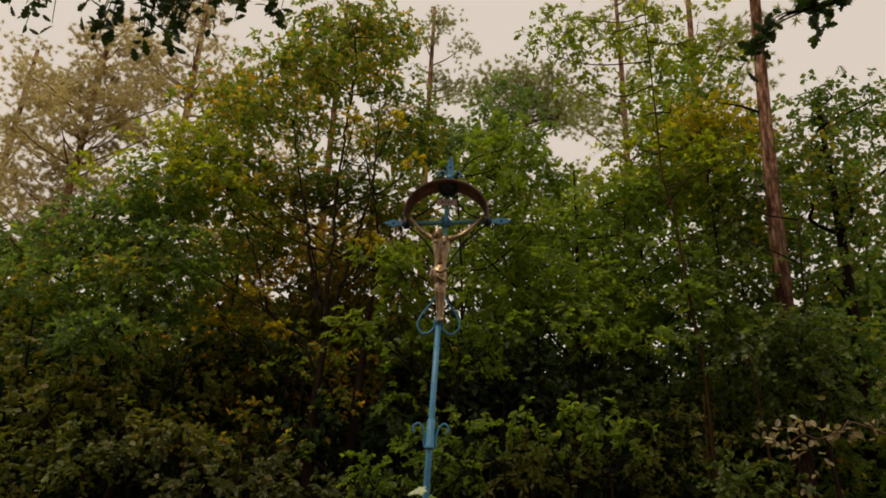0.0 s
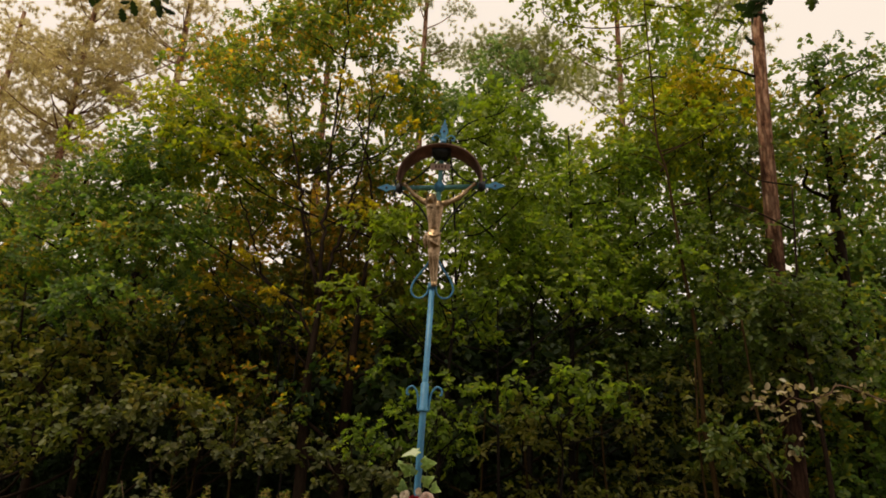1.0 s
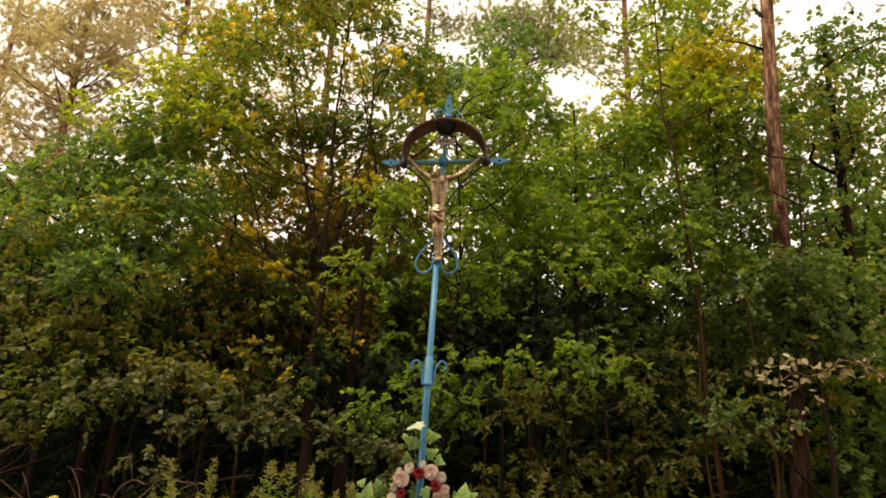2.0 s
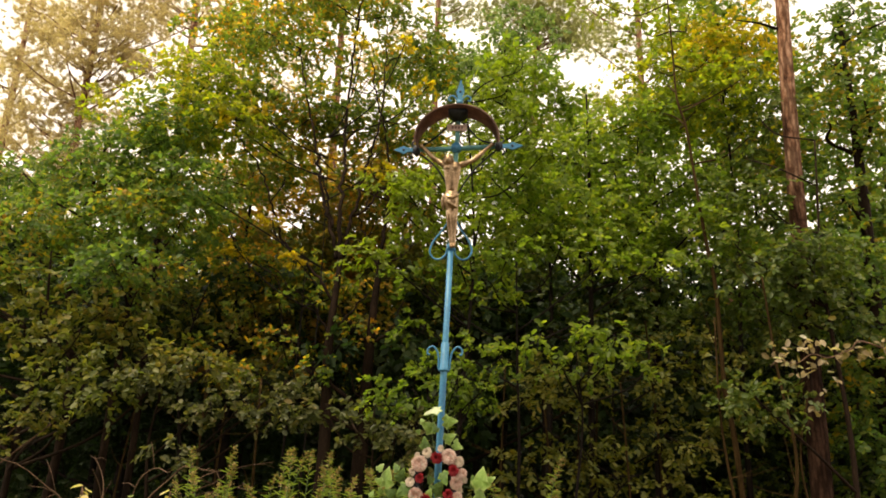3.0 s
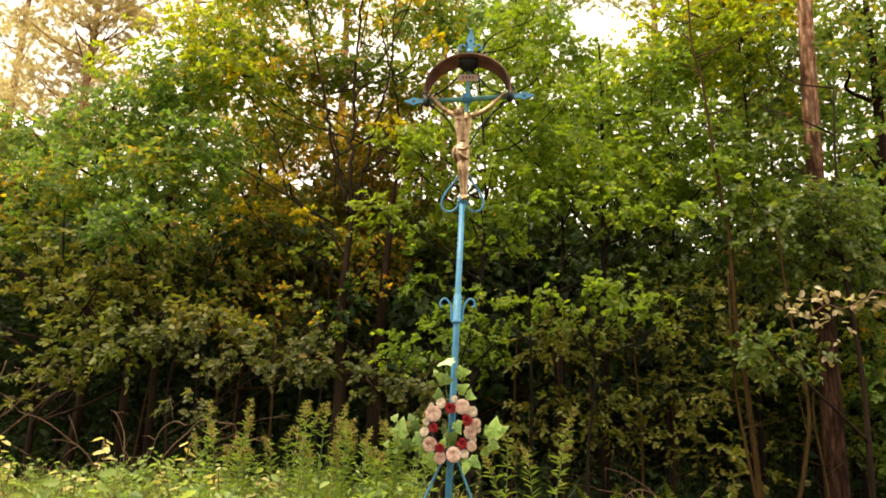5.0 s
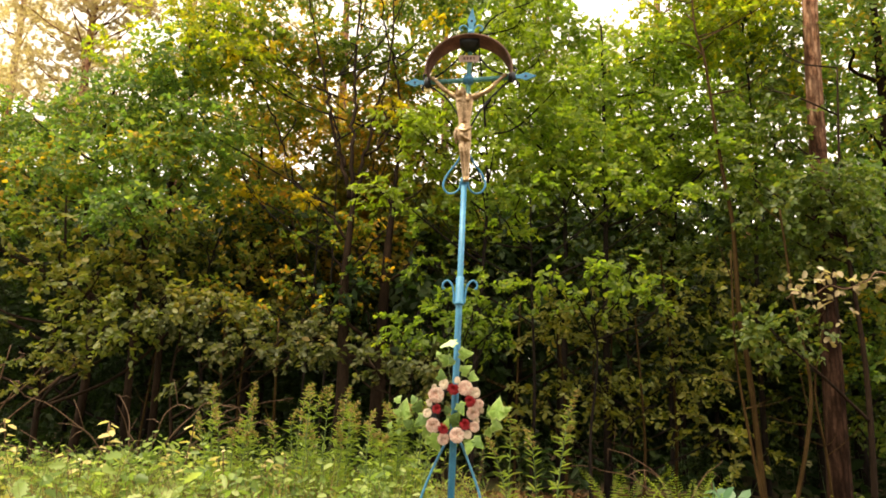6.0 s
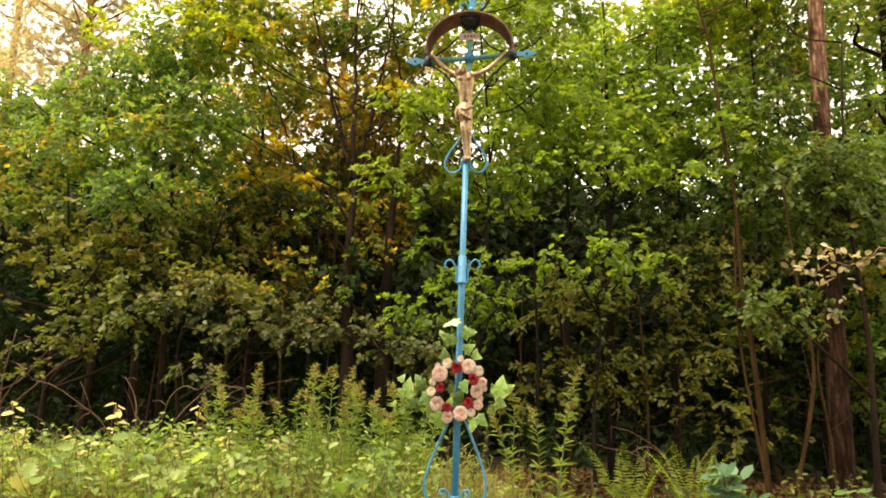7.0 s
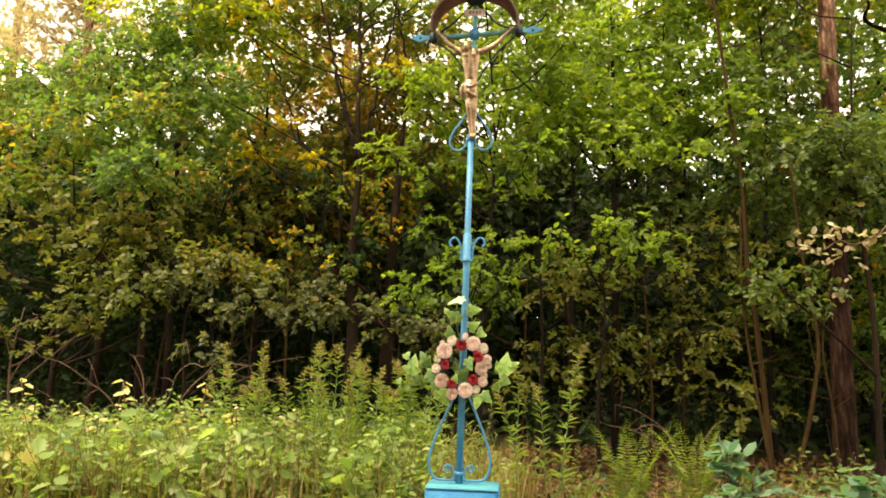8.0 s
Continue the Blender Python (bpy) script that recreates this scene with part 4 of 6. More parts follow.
# ---- front trees of the wood's edge ----
tree("oak", "oak with dark forked stems and green leaves turning orange", 1, (-1.58, 8, 0), 6.6, .080,
     [(-2.05, 9, 8.58, .95, .7, .48), (-1.22, 8.9, 8.58, .56, .6, .42), (-2.59, 8.8, 7.82, .55, .6, .46), (-3.31, 8.7, 7.22, .54, .6, .49), (-1.9, 8.8, 7.48, .62, .6, .4), (-.97, 8.9, 7.58, .53, .6, .4), (-2.78, 8.6, 6.68, .6, .5, .3), (-3.37, 8.5, 6.14, .46, .5, .42), (-2.33, 9, 6.75, .39, .35, .31), (-1.36, 9, 6.45, .51, .4, .38), (-.66, 8.9, 6.75, .34, .5, .38), (-2.23, 8.9, 5.76, .46, .35, .29), (-3.06, 8.9, 5.77, .47, .35, .34), (-1.58, 9, 5.69, .37, .3, .29), (-1.02, 9, 5.8, .29, .3, .21), (-2.85, 8.9, 3.64, .39, .3, .24), (-2.06, 8.6, 3.42, .41, .25, .19), (-3.34, 9, 4.22, .33, .3, .33), (-1.23, 9, 4.83, .32, .25, .24), (-2.6, 9, 4.9, .37, .3, .29), (-1.91, 8.5, 5.77, .4, .35, .32), (-.85, 8.8, 5.59, .24, .25, .24), (-2.89, 8.6, 5.82, .41, .35, .41)], G["oak"], density=1.61, width=.72, leaf=.066, reach=.24,
     trunk_line=[(-1.58, 8, 0), (-1.51, 8, 1.14), (-1.55, 8, 2.04), (-1.55, 8, 2.58), (-1.52, 8, 3.06), (-1.5, 8, 3.43), (-1.51, 8, 3.56)],
     forks=((.030, (-1.5, 8, 3.41), (-1.54, 8, 3.84), (-1.57, 8.1, 4.4), (-1.6, 8.2, 4.98), (-1.64, 8.3, 5.67), (-1.63, 8.4, 6.56), (-1.61, 8.5, 7.58), (-1.76, 8.6, 8.48)), (.028, (-1.55, 8, 3.45), (-1.64, 8, 3.81), (-1.75, 8, 4.13), (-1.88, 8, 4.69), (-1.97, 8, 5.12), (-2.11, 8, 5.59), (-2.35, 8.3, 6.51)), (.026, (-1.48, 8, 3.47), (-1.41, 8, 3.92), (-1.33, 8, 4.25), (-1.26, 8, 4.72), (-1.17, 8, 5.04), (-1.14, 8.2, 5.7), (-1.17, 8.4, 6.56)), (.020, (-1.53, 8, 2.91), (-1.79, 8, 3.25), (-2.03, 8, 3.47), (-2.22, 8, 3.65), (-2.36, 8, 3.99), (-2.51, 8, 4.36), (-2.69, 8, 4.71), (-2.84, 8, 4.89), (-3.14, 8.3, 5.42)), (.017, (-1.63, 8, 3.84), (-1.72, 8, 4.24), (-1.84, 8, 4.52), (-1.93, 8, 4.85), (-2.23, 8.2, 5.29)), (.016, (-1.38, 8, 3.99), (-1.19, 8, 4.14), (-1.08, 8, 4.42), (-1.22, 8, 4.66), (-1.1, 8, 4.89)), (.015, (-1.55, 8, 2.51), (-1.78, 8, 2.85), (-1.92, 8, 2.98), (-2.1, 8, 3.05)), (.016, (-1.58, 7.9, 1.87), (-1.8, 7.9, 2.14), (-1.95, 7.9, 2.35), (-2.11, 7.9, 2.68), (-2.2, 7.9, 3.09), (-2.31, 7.9, 3.23)), (.015, (-1.55, 8, 2.58), (-1.33, 8, 2.78), (-1.17, 8, 2.99), (-1.01, 8, 3.14)), (.011, (-1.58, 8, 2.04), (-1.43, 8, 2.31), (-1.3, 8, 2.42), (-1.09, 8, 2.4)),))
tree("oak", "slender dark oak with rusty autumn leaves", 2, (-1.21, 8.5, 0), 6, .100,
     [(-1.35, 9.4, 4.39, .49, .4, .49), (-2.74, 9.6, 4.7, .52, .4, .43), (-3.34, 9.6, 3.82, .43, .4, .34), (-1.2, 9.2, 5.17, .33, .3, .33), (-2.42, 9.4, 5.6, .43, .4, .35), (-3.58, 9.4, 6.05, .41, .4, .36), (-1.56, 9.2, 3.1, .31, .3, .23), (-2.18, 9.2, 3.09, .47, .35, .2), (-3.45, 9.4, 3.18, .5, .4, .25), (-4.21, 9.6, 3.38, .52, .4, .35), (-2.69, 9.4, 2.8, .4, .35, .2)], G["autumn_oak"], density=1.42, leaf=.08, width=.7,
     trunk_line=[(-1.21, 8.5, 0), (-1.17, 8.5, 1.29), (-1.16, 8.5, 1.83), (-1.15, 8.5, 2.39), (-1.13, 8.5, 2.97), (-1.09, 8.5, 3.48), (-1.09, 8.5, 3.6)],
     forks=((.028, (-1.09, 8.5, 3.47), (-1.07, 8.5, 3.94), (-1.04, 8.5, 4.32), (-1.05, 8.5, 4.79), (-1.11, 8.5, 5.28), (-1.26, 8.5, 5.77), (-1.43, 8.7, 6.57)), (.026, (-1.15, 8.5, 2.45), (-1.3, 8.5, 2.67), (-1.41, 8.5, 2.76), (-1.61, 8.5, 2.96)), (.022, (-1.14, 8.5, 2.5), (-.98, 8.5, 2.61), (-.88, 8.5, 2.75), (-.75, 8.5, 3.05)), (.020, (-1.09, 8.5, 3.47), (-1.25, 8.5, 3.71), (-1.32, 8.5, 3.93), (-1.43, 8.5, 4.24)), (.016, (-1.1, 8.5, 3.52), (-.88, 8.5, 3.6), (-.74, 8.5, 3.71), (-.6, 8.5, 3.94)), (.013, (-1.18, 8.4, 1.69), (-1.28, 8.4, 1.96), (-1.38, 8.4, 2.23), (-1.48, 8.4, 2.44)),))
tree("hazel", "broad hazel with dense green leaves", 3, (-4.6, 7.9, 0), 5, .060,
     [(-5.48, 7.7, 4.35, .65, .6, .37), (-4.71, 7.6, 4.43, .66, .6, .35), (-4.11, 7.7, 4.62, .61, .6, .34), (-3.62, 7.9, 4.94, .39, .5, .39), (-6.65, 7.8, 4.3, .78, .7, .52), (-7.57, 7.8, 3.99, .82, .7, .73), (-5.53, 7.5, 3.76, .55, .5, .28), (-6.99, 7.6, 2.85, .77, .6, .51)], G["green_oak"], width=.68, density=1.71, leaf=.064, reach=.26)
tree("maple", "field maple with yellow-green top leaves", 18, (-3.8, 8.2, 0), 5.4, .050,
     [(-3.9, 7.9, 5.69, .72, .5, .36), (-3.42, 7.9, 5.75, .36, .4, .32), (-4.24, 7.8, 5.21, .48, .4, .24), (-3.14, 7.9, 5.26, .31, .35, .23)], G["aspen"], density=1.8, width=.65)
tree("oak", "young oak with dense bluish-green layered branches", 4, (-3.77, 7.5, 0), 4.4, .055,
     [(-5.05, 7.3, 3.36, .6, .5, .3), (-4.35, 7.3, 3.61, .65, .5, .29), (-3.71, 7.5, 3.89, .5, .5, .36), (-3.27, 7.7, 4.19, .4, .4, .33), (-3.85, 7.2, 3.05, .48, .4, .19), (-5.98, 7.3, 3.21, .63, .5, .35), (-3.36, 7.5, 3.58, .28, .3, .21)], G["green_oak"], density=1.8, width=.72, leaf=.066, reach=.26)
tree("oak", "low oak branches with leaves yellowing at the wood's edge", 21, (-4.55, 7.1, 0), 3.2, .040,
     [(-4.77, 7, 2.82, .42, .35, .17), (-4.17, 6.9, 2.63, .3, .35, .19), (-3.8, 7, 2.53, .33, .3, .15), (-4.49, 6.8, 2.33, .54, .3, .09), (-3.84, 6.7, 2.21, .32, .3, .12), (-5.53, 6.9, 2.47, .51, .3, .15), (-3.53, 7.1, 2.71, .3, .3, .13), (-5.5, 6.8, 1.8, .36, .3, .13), (-3.74, 6.6, 1.95, .18, .2, .06), (-3.37, 6.5, 1.72, .3, .2, .07), (-3.03, 6.6, 2.06, .27, .2, .07), (-3.61, 6.5, 1.66, .27, .2, .06), (-3.99, 6.5, 1.68, .13, .12, .04), (-2.7, 6.6, 1.99, .14, .15, .05)], G["turning"], density=0.798, width=.7, clump=.28, reach=.22)
tree("bird_cherry", "low shrub with dull grey-green leaves", 5, (-2.86, 6.7, 0), 1.9, .025,
     [(-2.41, 6.6, 1.91, .2, .2, .05), (-2.3, 6.4, 1.56, .16, .2, .07), (-1.99, 6.4, 1.56, .19, .2, .08), (-1.63, 6.4, 1.75, .14, .2, .11), (-2.47, 6.3, 1.16, .13, .15, .07), (-1.59, 6.4, 1.53, .14, .15, .04), (-2.89, 6.5, 1.81, .18, .2, .06)], G["dull"], leaf=.06, clump=.2, width=.66, density=1.2, reach=.15, category="shrub")
tree("bramble_shrub", "small yellowing shrub at the dark edge of the wood", 22, (-4.52, 6.5, 0), 1.5, .020,
     [(-4.24, 6.3, 1.39, .16, .1, .07), (-3.95, 6.3, 1.42, .07, .08, .07), (-4.25, 6.3, 1.13, .18, .1, .05), (-4.73, 6.3, 1.33, .26, .2, .13), (-3.75, 6.3, 1.3, .04, .05, .03)], G["turning"], leaf=.055, clump=.1, density=0.6, reach=.1, width=.6, category="shrub", bark=M_DEAD)
tree("oak_sapling", "dim leafy sapling between the oaks and the cross", 23, (-.74, 6.4, 0), 1.6, .020,
     [(-.97, 6.4, 1.51, .27, .2, .06), (-.69, 6.3, 1.41, .15, .2, .13), (-.51, 6.2, 1.29, .15, .2, .13), (-.39, 6.2, 1.44, .13, .18, .08), (-.33, 6.2, 1.2, .15, .18, .11), (-1.19, 6.4, 1.58, .16, .2, .05)], G["dull"], leaf=.07, clump=.18, density=0.9, reach=.15, width=.66, category="shrub")
tree("hazel", "shaded hazel turning yellow among the oaks", 26, (-3.16, 8.2, 0), 3.2, .030,
     [(-3.98, 8.4, 3.18, .39, .3, .19), (-3.43, 8.4, 2.89, .38, .3, .17), (-2.75, 8.2, 2.58, .36, .3, .17), (-3.42, 8, 2.36, .36, .3, .16), (-2.43, 8, 2.08, .28, .25, .11), (-3.8, 7.6, 2.45, .35, .3, .14), (-3.02, 8.6, 3.24, .34, .3, .15), (-2.37, 8.8, 2.85, .3, .25, .17)], G["turning"], leaf=.075, clump=.25, reach=.22, density=1.42, width=.68, bark=M_TWIG)
tree("oak_sapling", "thin young oak with scattered orange leaves", 27, (-1.75, 7.9, 0), 5, .014,
     [(-3.34, 7.6, 4.2, .05, .05, .04), (-1.05, 7.8, 4.54, .08, .06, .04), (-2.01, 7.8, 3.4, .06, .06, .06), (-2.69, 7.8, 3.44, .07, .06, .06), (-2.71, 7.9, 5.38, .08, .08, .11), (-3.06, 7.9, 5.22, .06, .06, .11), (-.54, 7.9, 5.73, .1, .06, .06), (-1.41, 7.9, 6.38, .08, .06, .05), (-.88, 7.9, 6.31, .09, .06, .09), (-2.35, 7.9, 3.87, .07, .05, .06)], G["golden"], leaf=.06, clump=.07, reach=.1, density=1.52, width=.66, bark=M_TWIG)
tree("oak_sapling", "young oak with lit leaves among the dark stems", 28, (-1.9, 7.9, 0), 3.4, .020,
     [(-1.84, 8.1, 2.94, .25, .2, .08), (-1.32, 8.2, 2.62, .18, .15, .07), (-2.03, 7.7, 2.35, .22, .2, .07), (-1.6, 8.2, 3.23, .25, .2, .07), (-2.47, 7.9, 2.81, .25, .2, .1), (-2.89, 7.7, 2.33, .23, .2, .08), (-2.48, 7.4, 1.95, .17, .15, .05), (-1.64, 7.8, 2.11, .13, .12, .05)], G["oak"], leaf=.062, clump=.17, reach=.18, density=1.52, width=.7, bark=M_TWIG)
tree("hornbeam", "young hornbeam with fresh bright green leaves", 6, (.01, 6.7, 0), 4.9, .028,
     [(.38, 6.6, 4.92, .28, .35, .31), (.56, 6.7, 5.27, .22, .3, .26), (.59, 6.6, 4.5, .27, .35, .24), (-.58, 6.2, 3.72, .13, .15, .04), (-.39, 6.2, 3.59, .14, .15, .04), (-.37, 6.3, 3.89, .08, .12, .05), (.18, 6.5, 4.23, .21, .25, .18), (-.47, 6.4, 3.4, .12, .12, .06), (.2, 6.4, 3.52, .17, .2, .12), (-.79, 6.4, 3.07, .19, .12, .03), (0, 6.6, 4.59, .15, .25, .15), (.86, 6.7, 4.32, .18, .25, .15)], G["lime"], leaf=.07, clump=.2, reach=.16, bark=M_TWIG, width=.55, density=1.61)
tree("lime_tree", "lime tree with dense green crown at the wood's edge", 7, (1.46, 7.8, 0), 5.6, .050,
     [(1.36, 7.4, 3.96, .42, .4, .21), (1.75, 7.6, 4.38, .38, .4, .24), (2.07, 7.8, 4.97, .43, .5, .32), (.57, 7.4, 4.22, .33, .35, .18), (.31, 7.4, 4.28, .23, .3, .16), (2.09, 7.5, 3.8, .4, .4, .23), (2.61, 7.7, 4.43, .39, .4, .28), (1.56, 7.3, 3.63, .32, .3, .13), (2.44, 7.9, 5.47, .37, .4, .3), (2.62, 7.5, 3.81, .34, .35, .22), (.76, 7.4, 3.75, .29, .3, .18), (1.46, 7.8, 4.82, .32, .3, .16)], G["hazel"], bark=M_TWIG, width=.68, density=1.61, leaf=.064, reach=.26)
tree("hornbeam", "hornbeam with a pale-topped spreading lower branch", 24, (.57, 6.9, 0), 3.4, .022,
     [(.48, 6.5, 3.12, .31, .25, .06), (.99, 6.6, 3.22, .34, .25, .08), (1.45, 6.7, 3.14, .29, .25, .08), (.33, 6.8, 2.88, .23, .3, .12), (-.31, 6.9, 2.89, .29, .3, .18), (-.02, 6.7, 3.08, .17, .25, .09), (-.48, 6.9, 2.53, .29, .3, .15), (2.05, 6.9, 3.24, .36, .3, .11)], G["hazel"], leaf=.068, clump=.2, reach=.15, bark=M_TWIG, width=.62, density=1.33)
tree("aspen", "slender aspen with airy yellowing leaves", 8, (2.82, 7, 0), 7.2, .030,
     [(2.12, 8.4, 8.23, .36, .4, .4), (2.76, 8.3, 8.27, .4, .4, .54), (3.28, 8.2, 8.05, .4, .4, .49), (2.85, 8.2, 6.85, .41, .4, .37), (3.25, 8, 6.51, .37, .35, .32), (2.29, 8.3, 6.9, .21, .3, .25), (2.39, 8.2, 6.21, .28, .3, .2), (1.27, 8.6, 8, .31, .4, .35), (1.71, 8.5, 7.49, .26, .3, .19), (1.49, 8.6, 8.68, .28, .3, .28), (2.7, 8, 5.94, .35, .3, .17), (3.11, 7.8, 5.79, .31, .3, .28), (3.41, 7.8, 5.87, .28, .3, .26), (2.86, 7.8, 5.49, .27, .3, .26), (3.67, 7.8, 5.35, .2, .25, .21), (2.17, 8, 5.51, .26, .3, .15)], G["aspen"], leaf=.072, density=1.37, bark=M_SAPLING, width=.68, clump=.3,
     trunk_line=[(2.81, 7, 0), (2.75, 7, .97), (2.71, 7, 1.5), (2.65, 7, 1.99), (2.64, 7, 2.51), (2.63, 7, 2.97), (2.57, 7, 3.4), (2.52, 7, 3.83), (2.47, 7, 4.34), (2.42, 7, 4.8), (2.34, 7, 5.13), (2.35, 7.1, 5.73), (2.34, 7.2, 6.85), (2.34, 7.3, 7.81)])
tree("birch", "slim birch with golden yellow leaves", 19, (3.4, 8.6, 0), 6.4, .040,
     [(3.47, 8.2, 6.51, .27, .25, .23), (3.71, 8.2, 6.35, .23, .2, .13), (3.11, 8.2, 6.32, .28, .2, .18), (3.27, 8.2, 6.86, .2, .2, .15), (2.93, 8.2, 6.41, .16, .2, .11)], G["golden"], leaf=.065, clump=.22, bark=M_TWIG, width=.66, density=1.8)
tree("oak_sapling", "young oak leaning across the pine trunk", 14, (3.74, 6.9, 0), 4.6, .032,
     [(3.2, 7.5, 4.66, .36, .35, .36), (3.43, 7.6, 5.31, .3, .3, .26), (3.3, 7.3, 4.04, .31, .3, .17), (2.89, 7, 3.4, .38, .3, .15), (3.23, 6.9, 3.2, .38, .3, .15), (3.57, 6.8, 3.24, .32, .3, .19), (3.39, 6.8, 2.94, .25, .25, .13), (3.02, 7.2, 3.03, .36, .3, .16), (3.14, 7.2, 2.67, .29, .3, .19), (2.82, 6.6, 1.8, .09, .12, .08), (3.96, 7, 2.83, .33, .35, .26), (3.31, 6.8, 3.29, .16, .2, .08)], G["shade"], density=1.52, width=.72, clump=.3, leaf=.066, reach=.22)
tree("oak", "broad oak hanging over the pine trunk", 9, (4.86, 8.2, 0), 7, .120,
     [(4.43, 7.9, 5.25, .44, .5, .32), (4.37, 7.7, 4.24, .41, .5, .3), (4.15, 7.6, 3.73, .29, .4, .29), (4.54, 7.7, 3.44, .44, .5, .44), (5.57, 8.2, 7.03, .46, .5, .32), (5.05, 8.2, 7.06, .54, .5, .31), (4.6, 8, 6.09, .42, .45, .29), (4.89, 7.9, 5.48, .49, .5, .33), (6.07, 8, 6.31, .71, .7, .71), (4.54, 8.1, 6.4, .2, .3, .2), (4.95, 7.6, 2.79, .59, .7, .59), (4.31, 7.8, 2.44, .29, .4, .29), (4.34, 8, 1.71, .29, .4, .44), (4.8, 7.6, 1.48, .57, .6, .57)], G["green_oak"], density=1.18, width=.74)
tree("hornbeam_shrub", "layered hornbeam shrub behind the cross", 10, (-.23, 6.6, 0), 1.9, .020,
     [(-.45, 6.1, 1.84, .23, .22, .07), (-.34, 6.1, 1.71, .25, .22, .07), (.03, 6.2, 1.89, .23, .22, .09), (.12, 6.3, 2.13, .18, .22, .11), (.28, 6.3, 1.8, .26, .25, .13), (.41, 6.4, 2.08, .19, .22, .11), (-.18, 6.2, 2.01, .21, .2, .05), (.13, 6.4, 1.6, .21, .22, .11), (-.63, 6.2, 1.66, .13, .15, .05)], G["hazel"], leaf=.056, clump=.18, reach=.15, category="shrub", bark=M_TWIG, density=1.1, width=.6)
tree("hornbeam_shrub", "young hornbeam with drooping layered sprays", 12, (1.15, 6.8, 0), 2.4, .020,
     [(.82, 6.3, 2.28, .21, .22, .06), (1.16, 6.3, 2.36, .24, .22, .05), (1.47, 6.3, 2.3, .19, .2, .05), (.97, 6.5, 2.13, .33, .25, .07), (1.41, 6.6, 2.16, .28, .25, .07), (1.86, 6.7, 2.21, .29, .25, .06)], G["hazel"], leaf=.066, clump=.17, reach=.15, density=1.04, category="shrub", bark=M_TWIG, width=.6)
tree("hornbeam_shrub", "dim young hornbeam in the shade of the wood", 25, (1.66, 7.6, 0), 2.4, .020,
     [(.65, 7.4, 1.8, .21, .3, .24), (1.13, 7.4, 1.81, .28, .3, .25), (1.27, 7.2, 1.35, .36, .35, .24), (2.15, 7.6, 1.39, .38, .35, .29), (2.23, 7.6, 1.98, .32, .3, .19), (2.68, 7.8, 1.41, .27, .3, .33), (1.71, 7.2, 1.03, .48, .35, .15), (.76, 7.2, 1.16, .3, .3, .24), (2.55, 7.6, 2.36, .33, .3, .16), (2.59, 7.4, .84, .38, .3, .13)], G["dim"], leaf=.068, clump=.26, density=1.6, category="shrub", bark=M_TWIG, width=.6)
tree("hazel", "shaded hazel filling the middle of the wood", 15, (-.6, 9.8, 0), 3.6, .050,
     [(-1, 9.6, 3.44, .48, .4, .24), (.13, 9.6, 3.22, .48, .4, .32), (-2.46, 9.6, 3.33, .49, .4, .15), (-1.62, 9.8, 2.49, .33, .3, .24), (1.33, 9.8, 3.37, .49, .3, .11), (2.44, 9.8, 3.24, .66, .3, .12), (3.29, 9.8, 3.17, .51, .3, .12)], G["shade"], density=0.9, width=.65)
tree("hazel", "shaded hazel behind the pine", 16, (4.2, 9, 0), 3.4, .050,
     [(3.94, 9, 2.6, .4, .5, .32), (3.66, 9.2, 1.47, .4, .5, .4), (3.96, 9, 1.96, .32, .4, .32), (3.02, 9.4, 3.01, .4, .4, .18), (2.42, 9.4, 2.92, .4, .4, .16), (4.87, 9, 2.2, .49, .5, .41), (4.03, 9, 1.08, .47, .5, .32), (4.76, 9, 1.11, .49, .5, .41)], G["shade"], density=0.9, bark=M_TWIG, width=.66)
tree("maple", "maple with fresh bluish-green leaves behind the cross", 20, (.5, 10.8, 0), 8.4, .070,
     [(-.24, 10.8, 7.96, .46, .5, .36), (.36, 10.8, 8.16, .46, .5, .36), (.09, 10.8, 7.35, .5, .5, .3), (.76, 10.9, 8.41, .42, .4, .31), (-.64, 11, 7.72, .26, .4, .31), (1.02, 10.8, 7.55, .4, .4, .25)], G["fresh"], leaf=.085, density=1.9, bark=M_TWIG, width=.68)
# the second row of trees, in their shade
tree("wood_tree", "shaded green tree in the second row of the wood", 400, (-5.2, 10.2, 0), 5.2, .040,
     [(-7, 10, 4.6, 1.02, .5, .61), (-8.04, 10, 4.21, .96, .5, .64), (-9.54, 10, 4.19, 1.37, .6, 1.25), (-6.42, 9.8, 3.55, .97, .5, .48)], G["green_oak"], leaf=.11, bark=M_TWIG, group="trees of the second row", simple=True, density=1.7)
tree("wood_tree", "shaded green tree in the second row of the wood", 401, (-3.4, 10, 0), 5.4, .040,
     [(-5.75, 10, 4.89, .98, .5, .54), (-4.67, 10.2, 5.08, .67, .5, .67), (-4.87, 9.8, 3.76, .73, .4, .46), (-5.27, 10.4, 6.14, .61, .4, .51), (-4.28, 10.2, 5.66, .39, .4, .48)], G["green_oak"], leaf=.11, bark=M_TWIG, group="trees of the second row", simple=True, density=1.7)
